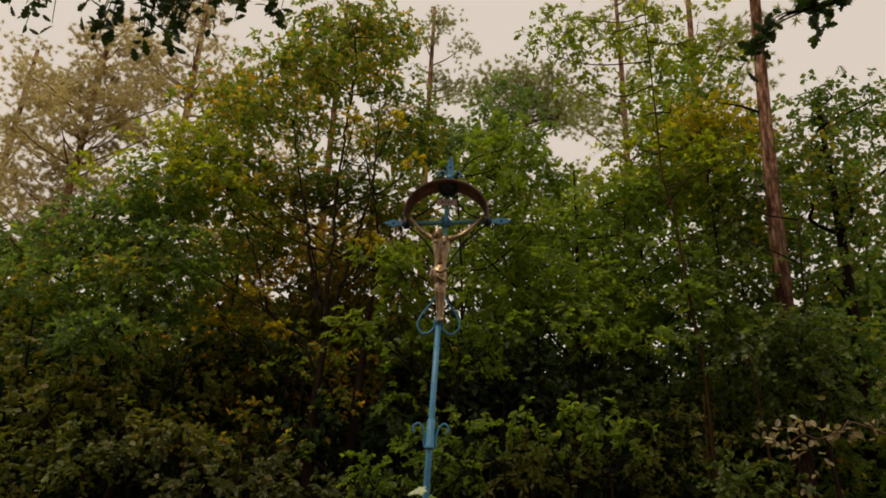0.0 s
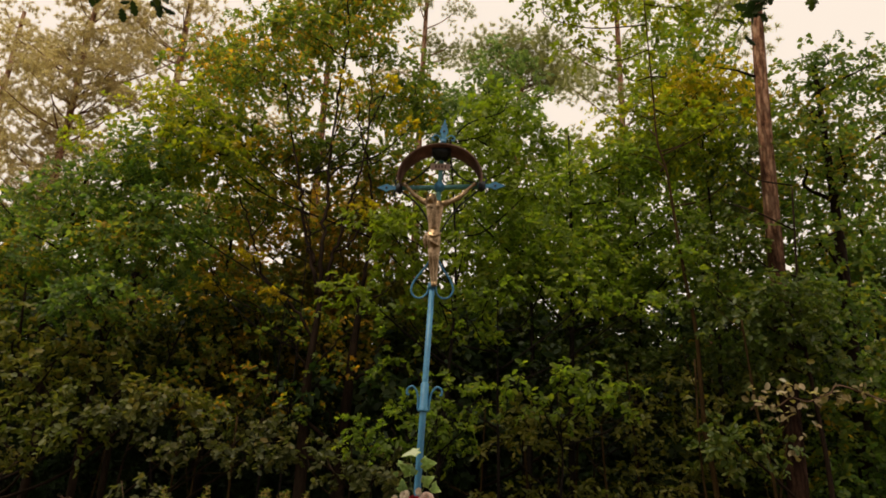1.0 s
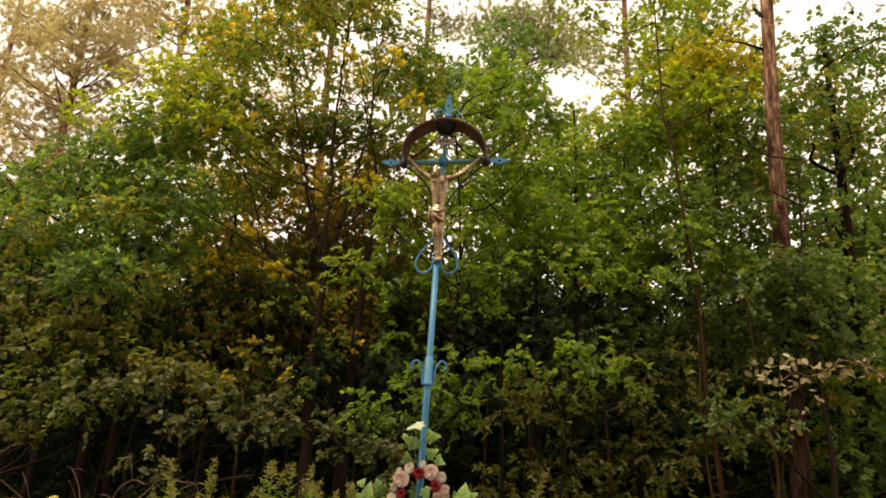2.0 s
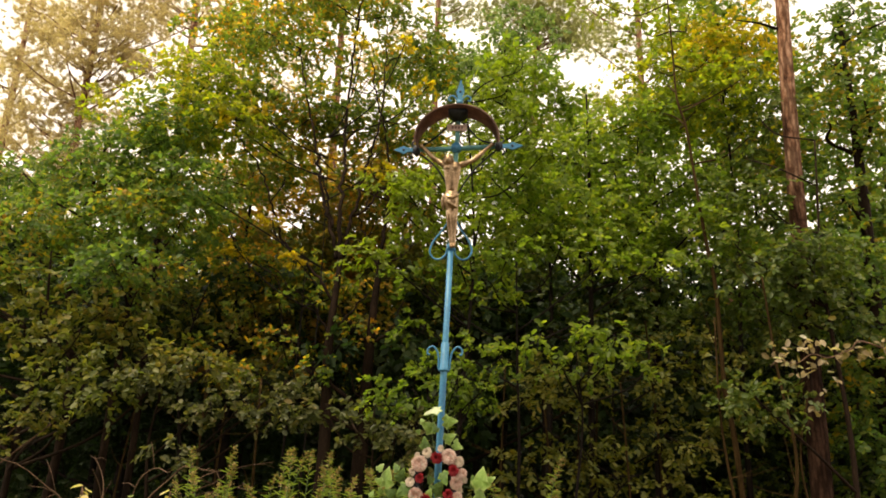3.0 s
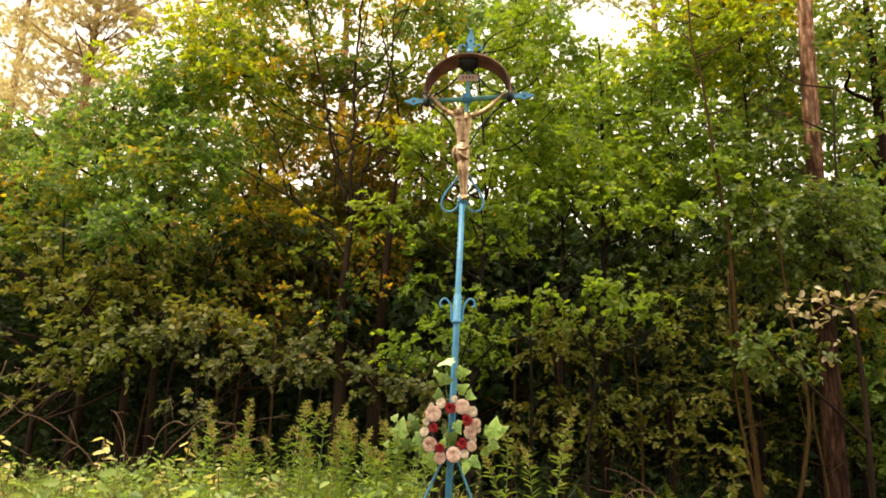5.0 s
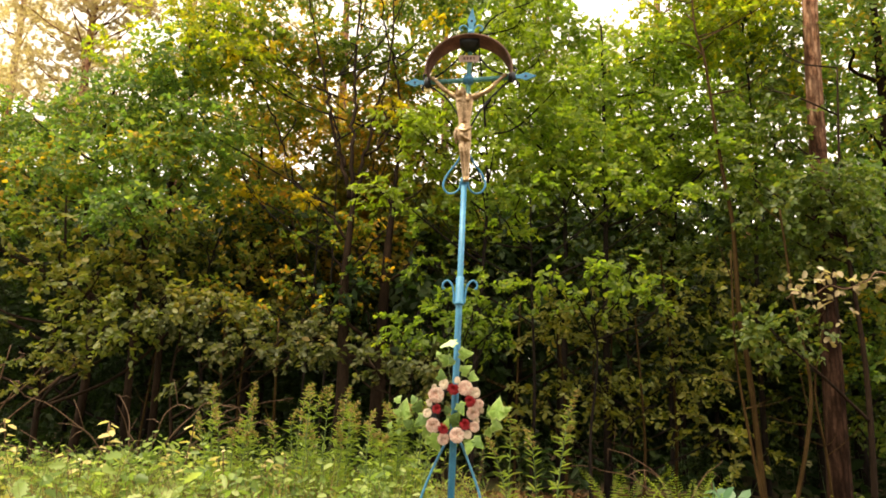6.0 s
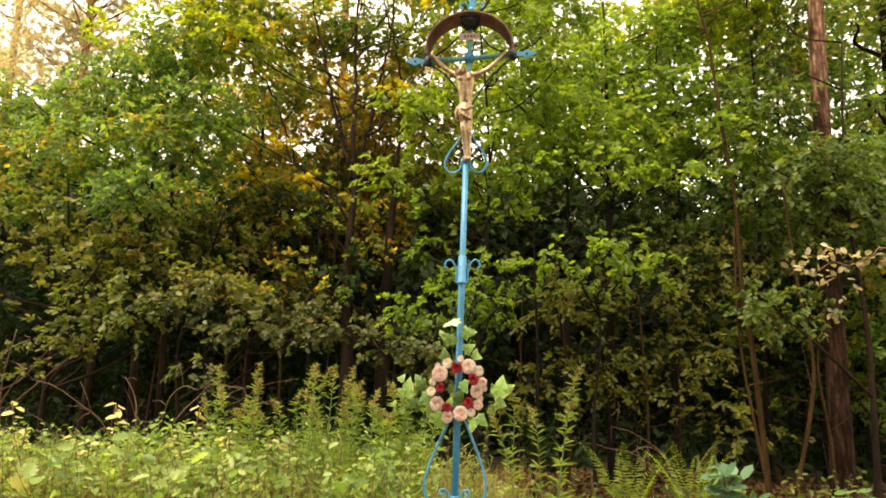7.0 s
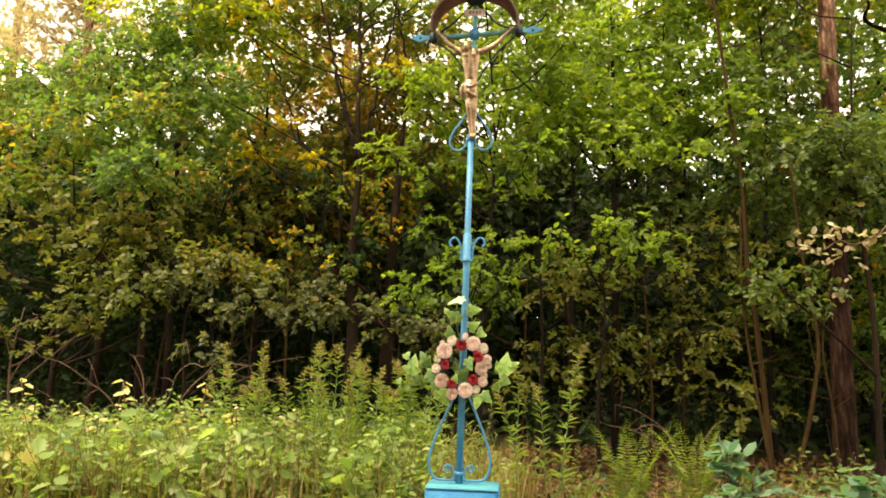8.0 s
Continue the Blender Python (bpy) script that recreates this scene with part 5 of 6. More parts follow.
tree("wood_tree", "airy oak in the second row with rusty leaves", 402, (-1.9, 10.6, 0), 6.8, .040,
     [(-3.35, 10.6, 4.38, .56, .4, .47), (-2.2, 10.6, 3.74, .72, .4, .23), (-3.47, 10.4, 3.4, .73, .4, .27), (-4.53, 10.4, 3.2, .65, .4, .37), (-1.46, 10.6, 5.07, .46, .4, .46), (-2.72, 10.8, 5.13, .57, .35, .38), (-3.61, 10.8, 5.52, .49, .3, .39), (-3.83, 10.8, 4.82, .49, .3, .39), (-1.84, 10.8, 4.65, .46, .3, .28)], G["autumn_oak"], leaf=.11, bark=M_TWIG, group="trees of the second row", simple=True, density=2.2)
tree("wood_tree", "pale-leaved oak behind the front oak", 403, (-1.6, 10.9, 0), 8.6, .040,
     [(-2.45, 10.8, 9.61, 1, .5, .67), (-3.42, 10.8, 8.82, .88, .5, .66), (-4.13, 10.8, 7.95, .65, .5, .65), (-2.67, 10.8, 7.88, .73, .4, .42), (-1.44, 10.8, 7.69, .61, .4, .41), (-3.86, 10.8, 6.92, .62, .4, .52), (-3.55, 10.8, 5.92, .5, .4, .4), (-2.8, 10.8, 6.13, .49, .35, .35), (-4, 10.6, 5.24, .39, .35, .39)], G["oak"], leaf=.11, bark=M_TWIG, group="trees of the second row", simple=True, density=1.6)
tree("wood_tree", "shaded green tree in the second row of the wood", 404, (1.1, 9.8, 0), 5.6, .040,
     [(.35, 9.8, 4.81, .59, .4, .51), (1.09, 9.8, 4.55, .59, .4, .34), (.04, 9.6, 3.8, .56, .4, .32), (-.85, 9.6, 3.7, .4, .4, .4), (-.18, 10, 5.33, .35, .3, .44), (.55, 10, 7.08, .47, .35, .42), (1.28, 10, 6.49, .55, .35, .41), (1.26, 9.8, 5.52, .52, .35, .35), (.75, 10, 6.17, .54, .35, .36)], G["hazel"], leaf=.11, bark=M_TWIG, group="trees of the second row", simple=True, clump=.46, density=2.6)
tree("wood_tree", "shaded green tree in the second row of the wood", 405, (2.6, 9.7, 0), 6.6, .040,
     [(2.12, 9.6, 4.67, .67, .5, .5), (3.08, 9.6, 4.86, .69, .5, .6), (2.77, 9.8, 6, .63, .4, .45), (1.95, 9.6, 4.25, .58, .3, .12), (2.99, 10, 6.55, .56, .4, .42), (3.79, 10, 6.58, .57, .4, .48), (3.33, 10, 7.71, .49, .4, .49), (4.12, 10, 8.39, .47, .4, .52), (2.12, 9.8, 5.74, .53, .35, .35), (3.36, 10.2, 8.97, .42, .35, .53), (4.35, 10, 6.9, .49, .4, .49)], G["hazel"], leaf=.11, bark=M_TWIG, group="trees of the second row", simple=True, clump=.46, density=2.6)
tree("wood_tree", "shaded green tree in the second row of the wood", 406, (4.3, 9.9, 0), 6.8, .040,
     [(4.12, 9.8, 5.38, .73, .5, .73), (4.21, 9.6, 4.2, .7, .5, .44), (5.09, 9.6, 3.81, .62, .5, .62), (3.92, 9.4, 3.27, .58, .4, .42), (4.34, 9.8, 5.83, .56, .4, .47), (5.07, 9.8, 6.24, .48, .4, .58), (4.28, 9.9, 7.47, .4, .4, .5)], G["green_oak"], leaf=.11, bark=M_TWIG, group="trees of the second row", simple=True, clump=.46, density=2.6)
tree("wood_tree", "shaded green tree in the second row of the wood", 407, (6.2, 10, 0), 7.2, .040,
     [(5.48, 9.8, 4.62, .65, .5, .65), (6.2, 9.8, 5.9, .79, .5, .6), (6.39, 9.8, 4.46, .96, .6, 1.16), (5.31, 9.4, 2.54, .69, .5, .69), (5.52, 9.9, 6.69, .4, .3, .3)], G["green_oak"], leaf=.11, bark=M_TWIG, group="trees of the second row", simple=True, clump=.46, density=2.6)
tree("wood_tree", "shaded green tree in the second row of the wood", 408, (-.2, 10.4, 0), 4.6, .040,
     [(-1.27, 10.2, 4.02, .43, .35, .3), (-2.02, 10.4, 4.25, .45, .3, .22), (-.58, 10.2, 4.21, .34, .3, .34), (-2.72, 10.4, 4.05, .45, .3, .27), (-.8, 10.4, 5.01, .27, .3, .27), (-1.87, 10.4, 4.71, .36, .3, .23)], G["turning"], leaf=.11, bark=M_TWIG, group="trees of the second row", simple=True, clump=.46, density=2.6)
tree("wood_tree", "shaded green tree in the second row of the wood", 409, (3.4, 10.4, 0), 4.6, .040,
     [(1.39, 10.2, 3.98, .19, .2, .1), (2.3, 10.2, 3.69, .17, .2, .1), (1.31, 10.3, 5.23, .4, .3, .2), (2.6, 10.3, 5.27, .41, .3, .2), (.87, 10.2, 4.15, .34, .3, .19), (2.72, 10.2, 4.4, .53, .3, .11), (3.72, 10.2, 4.59, .46, .3, .22), (5.03, 10.2, 4.57, .57, .4, .57)], G["shade"], leaf=.11, bark=M_TWIG, group="trees of the second row", simple=True, clump=.46, density=2.6)
tree("wood_tree", "tall shaded tree in the third row of the wood", 410, (2.2, 12.2, 0), 6, .050,
     [(.98, 12, 5.71, .62, .5, .52), (2.38, 12, 5.62, .73, .5, .52), (3.19, 12, 6.39, .75, .5, .64)], G["hazel"], leaf=.15, bark=M_TWIG, group="trees of the third row", simple=True, clump=.55, density=1.1)
tree("wood_tree", "tall shaded tree in the third row of the wood", 411, (4.6, 12, 0), 7, .050,
     [(4.39, 12, 6.51, .88, .5, .88), (3.94, 12, 5.33, .74, .5, .53), (5.1, 12, 5.35, .76, .5, .65), (5.49, 12, 6.73, .57, .4, .68)], G["hazel"], leaf=.15, bark=M_TWIG, group="trees of the third row", simple=True, clump=.55, density=1.1)
tree("wood_tree", "tall shaded tree in the third row of the wood", 412, (6.6, 12, 0), 6.4, .050,
     [(6.31, 12, 5.06, .78, .5, .67), (6.99, 12, 6.21, .7, .5, .7)], G["green_oak"], leaf=.15, bark=M_TWIG, group="trees of the third row", simple=True, clump=.55, density=1)
tree("wood_tree", "tall shaded tree in the third row of the wood", 413, (-4.6, 12, 0), 6.2, .050,
     [(-7.82, 12, 5.83, 1.09, .5, .73), (-6.22, 12, 6.19, 1.04, .5, .7), (-4.94, 12, 5.53, .66, .4, .66)], G["green_oak"], leaf=.15, bark=M_TWIG, group="trees of the third row", simple=True, clump=.55, density=1)
tree("wood_tree", "tall rusty tree in the third row of the wood", 414, (-1.8, 12.2, 0), 6.6, .050,
     [(-4, 12, 5.65, .65, .4, .65), (-2.97, 12, 6.11, .64, .4, .54), (-1.77, 12, 5.25, .52, .4, .41)], G["autumn_oak"], leaf=.15, bark=M_TWIG, group="trees of the third row", simple=True, clump=.5, density=0.6)


def dry_branch(label, seed, line, tufts):
    """A thin arching branch with few large dry leaves in loose tufts."""
    rng = np.random.default_rng(seed)
    root = thing("bramble_branch", line[0], label, "shrub")
    pts = smooth_line(line, 6)
    bm = bmesh.new()
    tube(bm, pts, [.011 * (1 - .7 * i / len(pts)) for i in range(len(pts))], 6)
    part("stem", bm, M_DEAD, root)
    b, w, u, ends = [], [], [], []
    for x, z, spread, count in tufts:
        near = min(pts, key=lambda q: abs(q.x - x) + abs(q.z - z))
        for k in range(count):
            tip = np.array([x, near.y, z]) + rng.normal(size=3) * np.array([spread, .05, spread * .8])
            ends.append((np.array(near) * .85 + tip * .15, tip))
            b.append(tip)
            w.append(rng.normal(size=3) * .6 + np.array([rng.normal() * .6, -.3, -.25]))
            u.append(np.array([0, -.45, .6]) + rng.normal(size=3) * .45)
    size = .077 * rng.uniform(.65, 1.2, len(b))
    array_mesh("foliage", *blades(rng, np.array(b), np.array(w), np.array(u), size, .68, droop=.2), G["dry"], root)
    tagged(array_mesh("branchwork", *twig_mesh(np.array(ends), np.full((len(ends), 1), .0022)), M_TWIG, root), kind="stuff")


dry_branch("spray of dry pale brownish leaves on a thin branch", 13,
           [(5.3, 6.6, 0), (5.2, 6.5, 1), (4.7, 6.4, 1.9), (3.75, 6.3, 2.32), (3.56, 6.3, 2.26), (3.36, 6.3, 2.18), (3.22, 6.3, 2.21), (3.07, 6.3, 2.12), (2.93, 6.3, 2.15), (2.84, 6.3, 2.08)],
           [(2.93, 2.19, .05, 17), (3.06, 2.09, .06, 11), (3.21, 2.28, .06, 20), (3.26, 2.12, .05, 9), (3.38, 1.99, .04, 4), (3.45, 2.25, .05, 12), (3.62, 2.26, .06, 16), (3.85, 2.3, .08, 14), (3.24, 1.86, .04, 2), (3.2, 1.68, .05, 3)])


def sapling(label, pts, r, seed, bark, twigs=5):
    """A thin bent stem with a few bare side twigs."""
    rng = np.random.default_rng(seed)
    root = thing("sapling", pts[0], label, "sapling")
    line = smooth_line(pts, 7)
    bm = bmesh.new()
    tube(bm, line, [r * (1 - .6 * i / len(line)) for i in range(len(line))], 7)
    part("stem", bm, bark, root)
    for _ in range(twigs):
        q = line[int(rng.integers(len(line) // 3, len(line)))]
        d = Vector((rng.normal(), rng.normal() * .5, abs(rng.normal()) * .6 + .1)).normalized() * rng.uniform(.25, .6)
        bm = bmesh.new()
        tube(bm, smooth_line([q, q + d * .5 + Vector((0, 0, -.02)), q + d], 3), [r * .35 * (1 - .12 * i) for i in range(7)], 4)
        part("twig", bm, bark, root)


sapling("thin brown sapling leaning beside the pine", [(2.85, 6.6, 0), (3.05, 6.6, .8), (3.12, 6.6, 1.35), (3.02, 6.6, 2.1), (2.95, 6.6, 3.0)], .022, 1, M_SAPLING)
sapling("slim light-barked sapling near the pine", [(2.72, 6.7, 0), (2.6, 6.7, .75), (2.5, 6.7, 1.6), (2.5, 6.7, 2.6)], .018, 2, M_SAPLING)
sapling("bent sapling near the tall pine", [(3.3, 6.7, 0), (3.26, 6.7, .7), (3.2, 6.7, 1.3), (3.32, 6.7, 1.9)], .016, 3, M_SAPLING)
for k, (x, y, h) in enumerate(((1.25, 7.5, 2.4), (1.7, 7.2, 2.0), (.95, 7.4, 1.9), (1.5, 7.9, 2.6), (-2.3, 6.9, 1.6), (-2.0, 7.2, 1.9), (-3.3, 6.9, 1.5), (-2.7, 7.3, 2.0), (2.2, 8.0, 2.8), (.45, 7.6, 2.2))):
    sapling("slender upright sapling under the trees", [(x, y, 0), (x + .04 * math.sin(k), y, h * .4), (x + .08 * math.cos(k * 2), y, h)], .014 + .004 * (k % 3), 10 + k, M_SAPLING)


def brushwood(label, seed, at, n, size):
    """A tangle of bare brown dead twigs arching out of the undergrowth."""
    rng = np.random.default_rng(seed)
    root = thing("brushwood", at, label, "dead branches")
    o = Vector(at)
    for _ in range(n):
        a = rng.uniform(-.6, 3.7)
        d = Vector((math.cos(a), rng.normal() * .3, 0)) * size * rng.uniform(.5, 1.1)
        up = rng.uniform(.35, 1.0) * size * .85
        line = smooth_line([o, o + d * .35 + Vector((0, 0, up * .6)), o + d * .75 + Vector((0, 0, up * .9)), o + d * 1.15 + Vector((0, 0, up * rng.uniform(.85, 1.2)))], 5)
        line = [q + noise.noise_vector(q * 3.5) * .09 * i / len(line) for i, q in enumerate(line)]
        bm = bmesh.new()
        tube(bm, line, [.007 * (1 - .8 * i / len(line)) + .0012 for i in range(len(line))], 5)
        part("branch", bm, M_DEAD, root)
        for _ in range(3):
            q = line[int(rng.integers(6, len(line)))]
            e = Vector((rng.normal(), rng.normal() * .5, rng.normal() * .7)).normalized() * rng.uniform(.12, .3)
            bm = bmesh.new()
            tube(bm, [q, q + e * .5 + Vector((0, 0, .02)), q + e], [.004, .003, .0015], 4)
            part("twig", bm, M_DEAD, root)


brushwood("tangle of dead brown branches under the shrubs", 5, (-2.95, 6.15, 0), 10, 1.45)
brushwood("dead brown twigs beside the shrubs", 6, (-3.9, 6.3, 0), 6, .9)
brushwood("thin dead twigs among the saplings", 7, (2.0, 6.9, 0), 5, .9)

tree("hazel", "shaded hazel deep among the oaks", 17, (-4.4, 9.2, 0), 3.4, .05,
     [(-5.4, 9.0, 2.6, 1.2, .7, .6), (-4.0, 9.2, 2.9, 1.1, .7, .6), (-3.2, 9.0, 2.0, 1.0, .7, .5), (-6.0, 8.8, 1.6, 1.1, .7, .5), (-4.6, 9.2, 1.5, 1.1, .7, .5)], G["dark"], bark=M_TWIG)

# ---- deeper wood: trees one behind another, their shade put into darker leaf colours ----
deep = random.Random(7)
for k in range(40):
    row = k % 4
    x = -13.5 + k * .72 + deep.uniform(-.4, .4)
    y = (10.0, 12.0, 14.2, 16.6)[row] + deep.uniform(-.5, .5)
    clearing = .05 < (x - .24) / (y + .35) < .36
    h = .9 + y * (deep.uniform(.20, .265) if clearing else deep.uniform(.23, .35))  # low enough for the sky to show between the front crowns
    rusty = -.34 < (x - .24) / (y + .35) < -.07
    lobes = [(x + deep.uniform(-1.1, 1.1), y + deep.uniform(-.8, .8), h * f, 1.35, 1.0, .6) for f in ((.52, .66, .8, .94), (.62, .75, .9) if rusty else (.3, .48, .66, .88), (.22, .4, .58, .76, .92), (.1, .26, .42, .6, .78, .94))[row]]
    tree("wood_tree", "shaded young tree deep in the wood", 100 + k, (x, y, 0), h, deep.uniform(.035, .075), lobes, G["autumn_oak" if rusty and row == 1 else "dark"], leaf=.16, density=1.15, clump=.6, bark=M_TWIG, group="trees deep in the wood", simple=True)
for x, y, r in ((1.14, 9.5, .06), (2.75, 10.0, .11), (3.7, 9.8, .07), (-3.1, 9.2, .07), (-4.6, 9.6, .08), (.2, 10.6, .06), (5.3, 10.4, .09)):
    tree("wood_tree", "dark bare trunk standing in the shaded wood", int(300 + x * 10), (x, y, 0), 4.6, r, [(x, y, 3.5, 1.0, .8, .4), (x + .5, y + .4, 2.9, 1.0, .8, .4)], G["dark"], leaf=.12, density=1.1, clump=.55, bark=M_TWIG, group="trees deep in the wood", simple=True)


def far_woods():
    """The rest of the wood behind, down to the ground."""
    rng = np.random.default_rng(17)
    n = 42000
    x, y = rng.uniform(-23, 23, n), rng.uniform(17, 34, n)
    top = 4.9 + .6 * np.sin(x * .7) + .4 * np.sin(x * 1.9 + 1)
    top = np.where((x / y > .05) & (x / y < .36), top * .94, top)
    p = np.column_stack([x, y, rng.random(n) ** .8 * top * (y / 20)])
    # a closed canopy overhead, added to darken the wood below
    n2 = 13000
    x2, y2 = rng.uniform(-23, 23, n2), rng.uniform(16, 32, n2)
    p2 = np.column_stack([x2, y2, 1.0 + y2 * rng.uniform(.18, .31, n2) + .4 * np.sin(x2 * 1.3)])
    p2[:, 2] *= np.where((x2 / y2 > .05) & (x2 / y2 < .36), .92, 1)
    # dense low thicket far in, added to stop low sky showing through
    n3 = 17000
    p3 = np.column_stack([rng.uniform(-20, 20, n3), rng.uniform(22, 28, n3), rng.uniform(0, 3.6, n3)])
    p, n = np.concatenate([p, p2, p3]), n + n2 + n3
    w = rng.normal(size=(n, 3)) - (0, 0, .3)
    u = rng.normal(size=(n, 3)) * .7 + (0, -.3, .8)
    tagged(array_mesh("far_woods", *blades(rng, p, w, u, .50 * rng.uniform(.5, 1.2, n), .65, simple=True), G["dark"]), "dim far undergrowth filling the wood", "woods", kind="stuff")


far_woods()


# ---- roadside oak whose twigs hang into the top of the view ----
def overhang(name, label, seed, base, limb_pts, drops):
    """A tree beside the road with one long limb, and hanging twigs with large leaves in the shade-darkened colour."""
    rng = np.random.default_rng(seed)
    root = thing(name, base, label, "tree")
    b0 = Vector(base)
    bm = bmesh.new()
    tube(bm, smooth_line([b0 - Vector((0, 0, .1)), b0 + Vector((.05, 0, 1.6)), b0 + Vector((0, .1, 3.4)), b0 + Vector((.1, 0, 6.5))], 6), [.17 * (1 - .035 * i) for i in range(19)], 12)
    part("trunk", bm, M_BARK, root)
    line = smooth_line([b0 + Vector((0, .08, 3.2))] + list(limb_pts), 6)
    bm = bmesh.new()
    tube(bm, line, [.05 * (1 - .8 * i / len(line)) for i in range(len(line))], 8)
    part("limb", bm, M_BARK, root)
    B, W, U = [], [], []
    for x, y, z, spread in drops:
        c = Vector((x, y, z))
        at = min(line, key=lambda q: (q - c).length)
        for _ in range(int(3 + 36 * spread)):
            e = c + Vector((rng.normal() * spread, rng.normal() * .12, rng.normal() * spread * .35))
            tw = smooth_line([at, at.lerp(e, .6) + Vector((0, 0, .1)), e], 4)
            bm = bmesh.new()
            tube(bm, tw, [.006, .0055, .005, .0045, .004, .0035, .003, .0025, .002], 4)
            part("twig", bm, M_TWIG, root)
            for q in tw[4:]:
                for _ in range(2):
                    B.append(np.array(q) + rng.normal(size=3) * .02)
                    W.append(rng.normal(size=3) * (1, .8, .7) - (0, 0, .35))
                    U.append(rng.normal(size=3) + (0, -.2, .6))
    # these leaves reuse the near-black green that has shade put into it
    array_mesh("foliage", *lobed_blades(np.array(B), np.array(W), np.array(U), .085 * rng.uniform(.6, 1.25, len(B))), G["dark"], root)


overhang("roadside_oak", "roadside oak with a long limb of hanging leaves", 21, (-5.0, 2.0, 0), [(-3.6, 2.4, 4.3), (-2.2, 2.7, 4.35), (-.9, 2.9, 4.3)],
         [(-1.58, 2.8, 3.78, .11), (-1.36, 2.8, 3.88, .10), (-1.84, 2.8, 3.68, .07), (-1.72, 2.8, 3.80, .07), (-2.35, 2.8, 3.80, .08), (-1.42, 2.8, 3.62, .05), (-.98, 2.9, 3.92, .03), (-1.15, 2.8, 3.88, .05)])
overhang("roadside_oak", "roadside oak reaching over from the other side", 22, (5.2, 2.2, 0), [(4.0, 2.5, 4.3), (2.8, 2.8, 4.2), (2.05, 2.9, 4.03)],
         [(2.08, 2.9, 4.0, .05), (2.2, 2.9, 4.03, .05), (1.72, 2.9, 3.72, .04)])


# ---- unseen trees across the road, added to block low sky light ----
for k in range(11):
    x, y = -15 + k * 3 + deep.uniform(-.6, .6), -8.5 + deep.uniform(-1.2, 1.2)
    h = deep.uniform(13, 15)
    tree("light_blocking_tree", "unseen broad-leaved tree across the road, added to block low sky light", 200 + k, (x, y, 0), h, .14,
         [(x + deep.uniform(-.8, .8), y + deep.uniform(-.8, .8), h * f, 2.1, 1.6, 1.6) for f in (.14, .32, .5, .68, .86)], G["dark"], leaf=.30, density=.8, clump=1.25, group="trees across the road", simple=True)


# ---- undergrowth ----
def leafy_plants(name, label, seed, count, area, height, leaf, mat, per=14, width=.55, lean=.15, category="plants", stem_mat=None, slope=0.0, lobed=False, rise=0.05):
    """Upright weeds: a stem with leaves in turn round it, larger below."""
    rng = np.random.default_rng(seed)
    x0, x1, y0, y1 = area
    xs, ys = rng.uniform(x0, x1, count), rng.uniform(y0, y1, count)
    drift = .5 + .5 * np.sin(xs * 2.3 + seed) * np.sin(ys * 3.1 + xs * .9 + seed * 1.7)
    h = height * rng.uniform(.5, 1.15, count) * (.68 + .5 * drift) * (1 + slope * (xs - x0) / (x1 - x0))
    root = np.stack([xs, ys, np.array([ground_height(a, b) for a, b in zip(xs, ys)])], 1)
    tilt = rng.normal(size=(count, 2)) * lean
    t = (np.arange(per) + 1.2) / (per + .6)
    p = np.repeat(root[:, None], per, 1)
    p[..., 2] += h[:, None] * t
    p[..., :2] += tilt[:, None] * (h[:, None] * t ** 1.6)[..., None]
    a = np.arange(per) * 2.4 + rng.uniform(0, 6, (count, 1))
    way = np.stack([np.cos(a), np.sin(a), rng.normal(size=a.shape) * .5 + rise], -1)
    up = np.array([0, -.15, 1.0]) + rng.normal(size=way.shape) * .55
    ln = leaf * rng.uniform(.6, 1.25, a.shape) * rng.uniform(.55, 1.45, (count, 1)) * (1.1 - .45 * t)
    b, w, u, l = p.reshape(-1, 3), way.reshape(-1, 3), up.reshape(-1, 3), ln.ravel()
    ob = array_mesh(name, *(lobed_blades(b, w, u, l, width) if lobed else blades(rng, b, w, u, l, width, fold=min(.1, width * .22), droop=.2)), mat)
    tagged(ob, label, category, kind="stuff")
    ends = np.stack([root, p[:, -1]], 1)
    tagged(array_mesh(name + "_stems", *twig_mesh(ends, .004), stem_mat or M_STEM), "thin green weed stems", category, kind="stuff")


def grass(name, label, seed, count, area, height, mat, width=.007):
    rng = np.random.default_rng(seed)
    x0, x1, y0, y1 = area
    tx, ty = rng.uniform(x0, x1, count // 3), rng.uniform(y0, y1, count // 3)
    xs = np.repeat(tx, 3) + rng.normal(size=len(tx) * 3) * .1
    ys = np.repeat(ty, 3) + rng.normal(size=len(tx) * 3) * .1
    n = len(xs)
    z = np.array([ground_height(a, b) for a, b in zip(tx, ty)]).repeat(3)
    h = height * rng.uniform(.5, 1.2, n)
    a = rng.uniform(0, 6.28, n)
    bend = np.stack([np.cos(a), np.sin(a), np.zeros(n)], 1) * (h * rng.uniform(.1, .55, n))[:, None]
    base = np.stack([xs, ys, z], 1)
    upv = np.array([0, 0, 1.0])
    side = np.stack([-np.sin(a), np.cos(a), np.zeros(n)], 1) * width
    m1 = base + bend * .3 + upv * (h * .55)[:, None]
    tip = base + bend + upv * (h * .95)[:, None]
    v = np.stack([base - side * .6, base + side * .6, m1 + side * .5, tip, m1 - side * .5], 1).reshape(-1, 3)
    k = np.arange(n)[:, None] * 5
    ob = array_mesh(name, v, np.concatenate([k + np.array([q]) for q in ((0, 1, 2), (0, 2, 4), (2, 3, 4))]), mat)
    tagged(ob, label, "grass", kind="stuff")


leafy_plants("nettles", "thicket of light green leafy weeds before the wood", 51, 1150, (-5.4, -.3, 4.5, 6.3), .54, .082, G["nettle"], per=15, lean=.36, slope=.3)
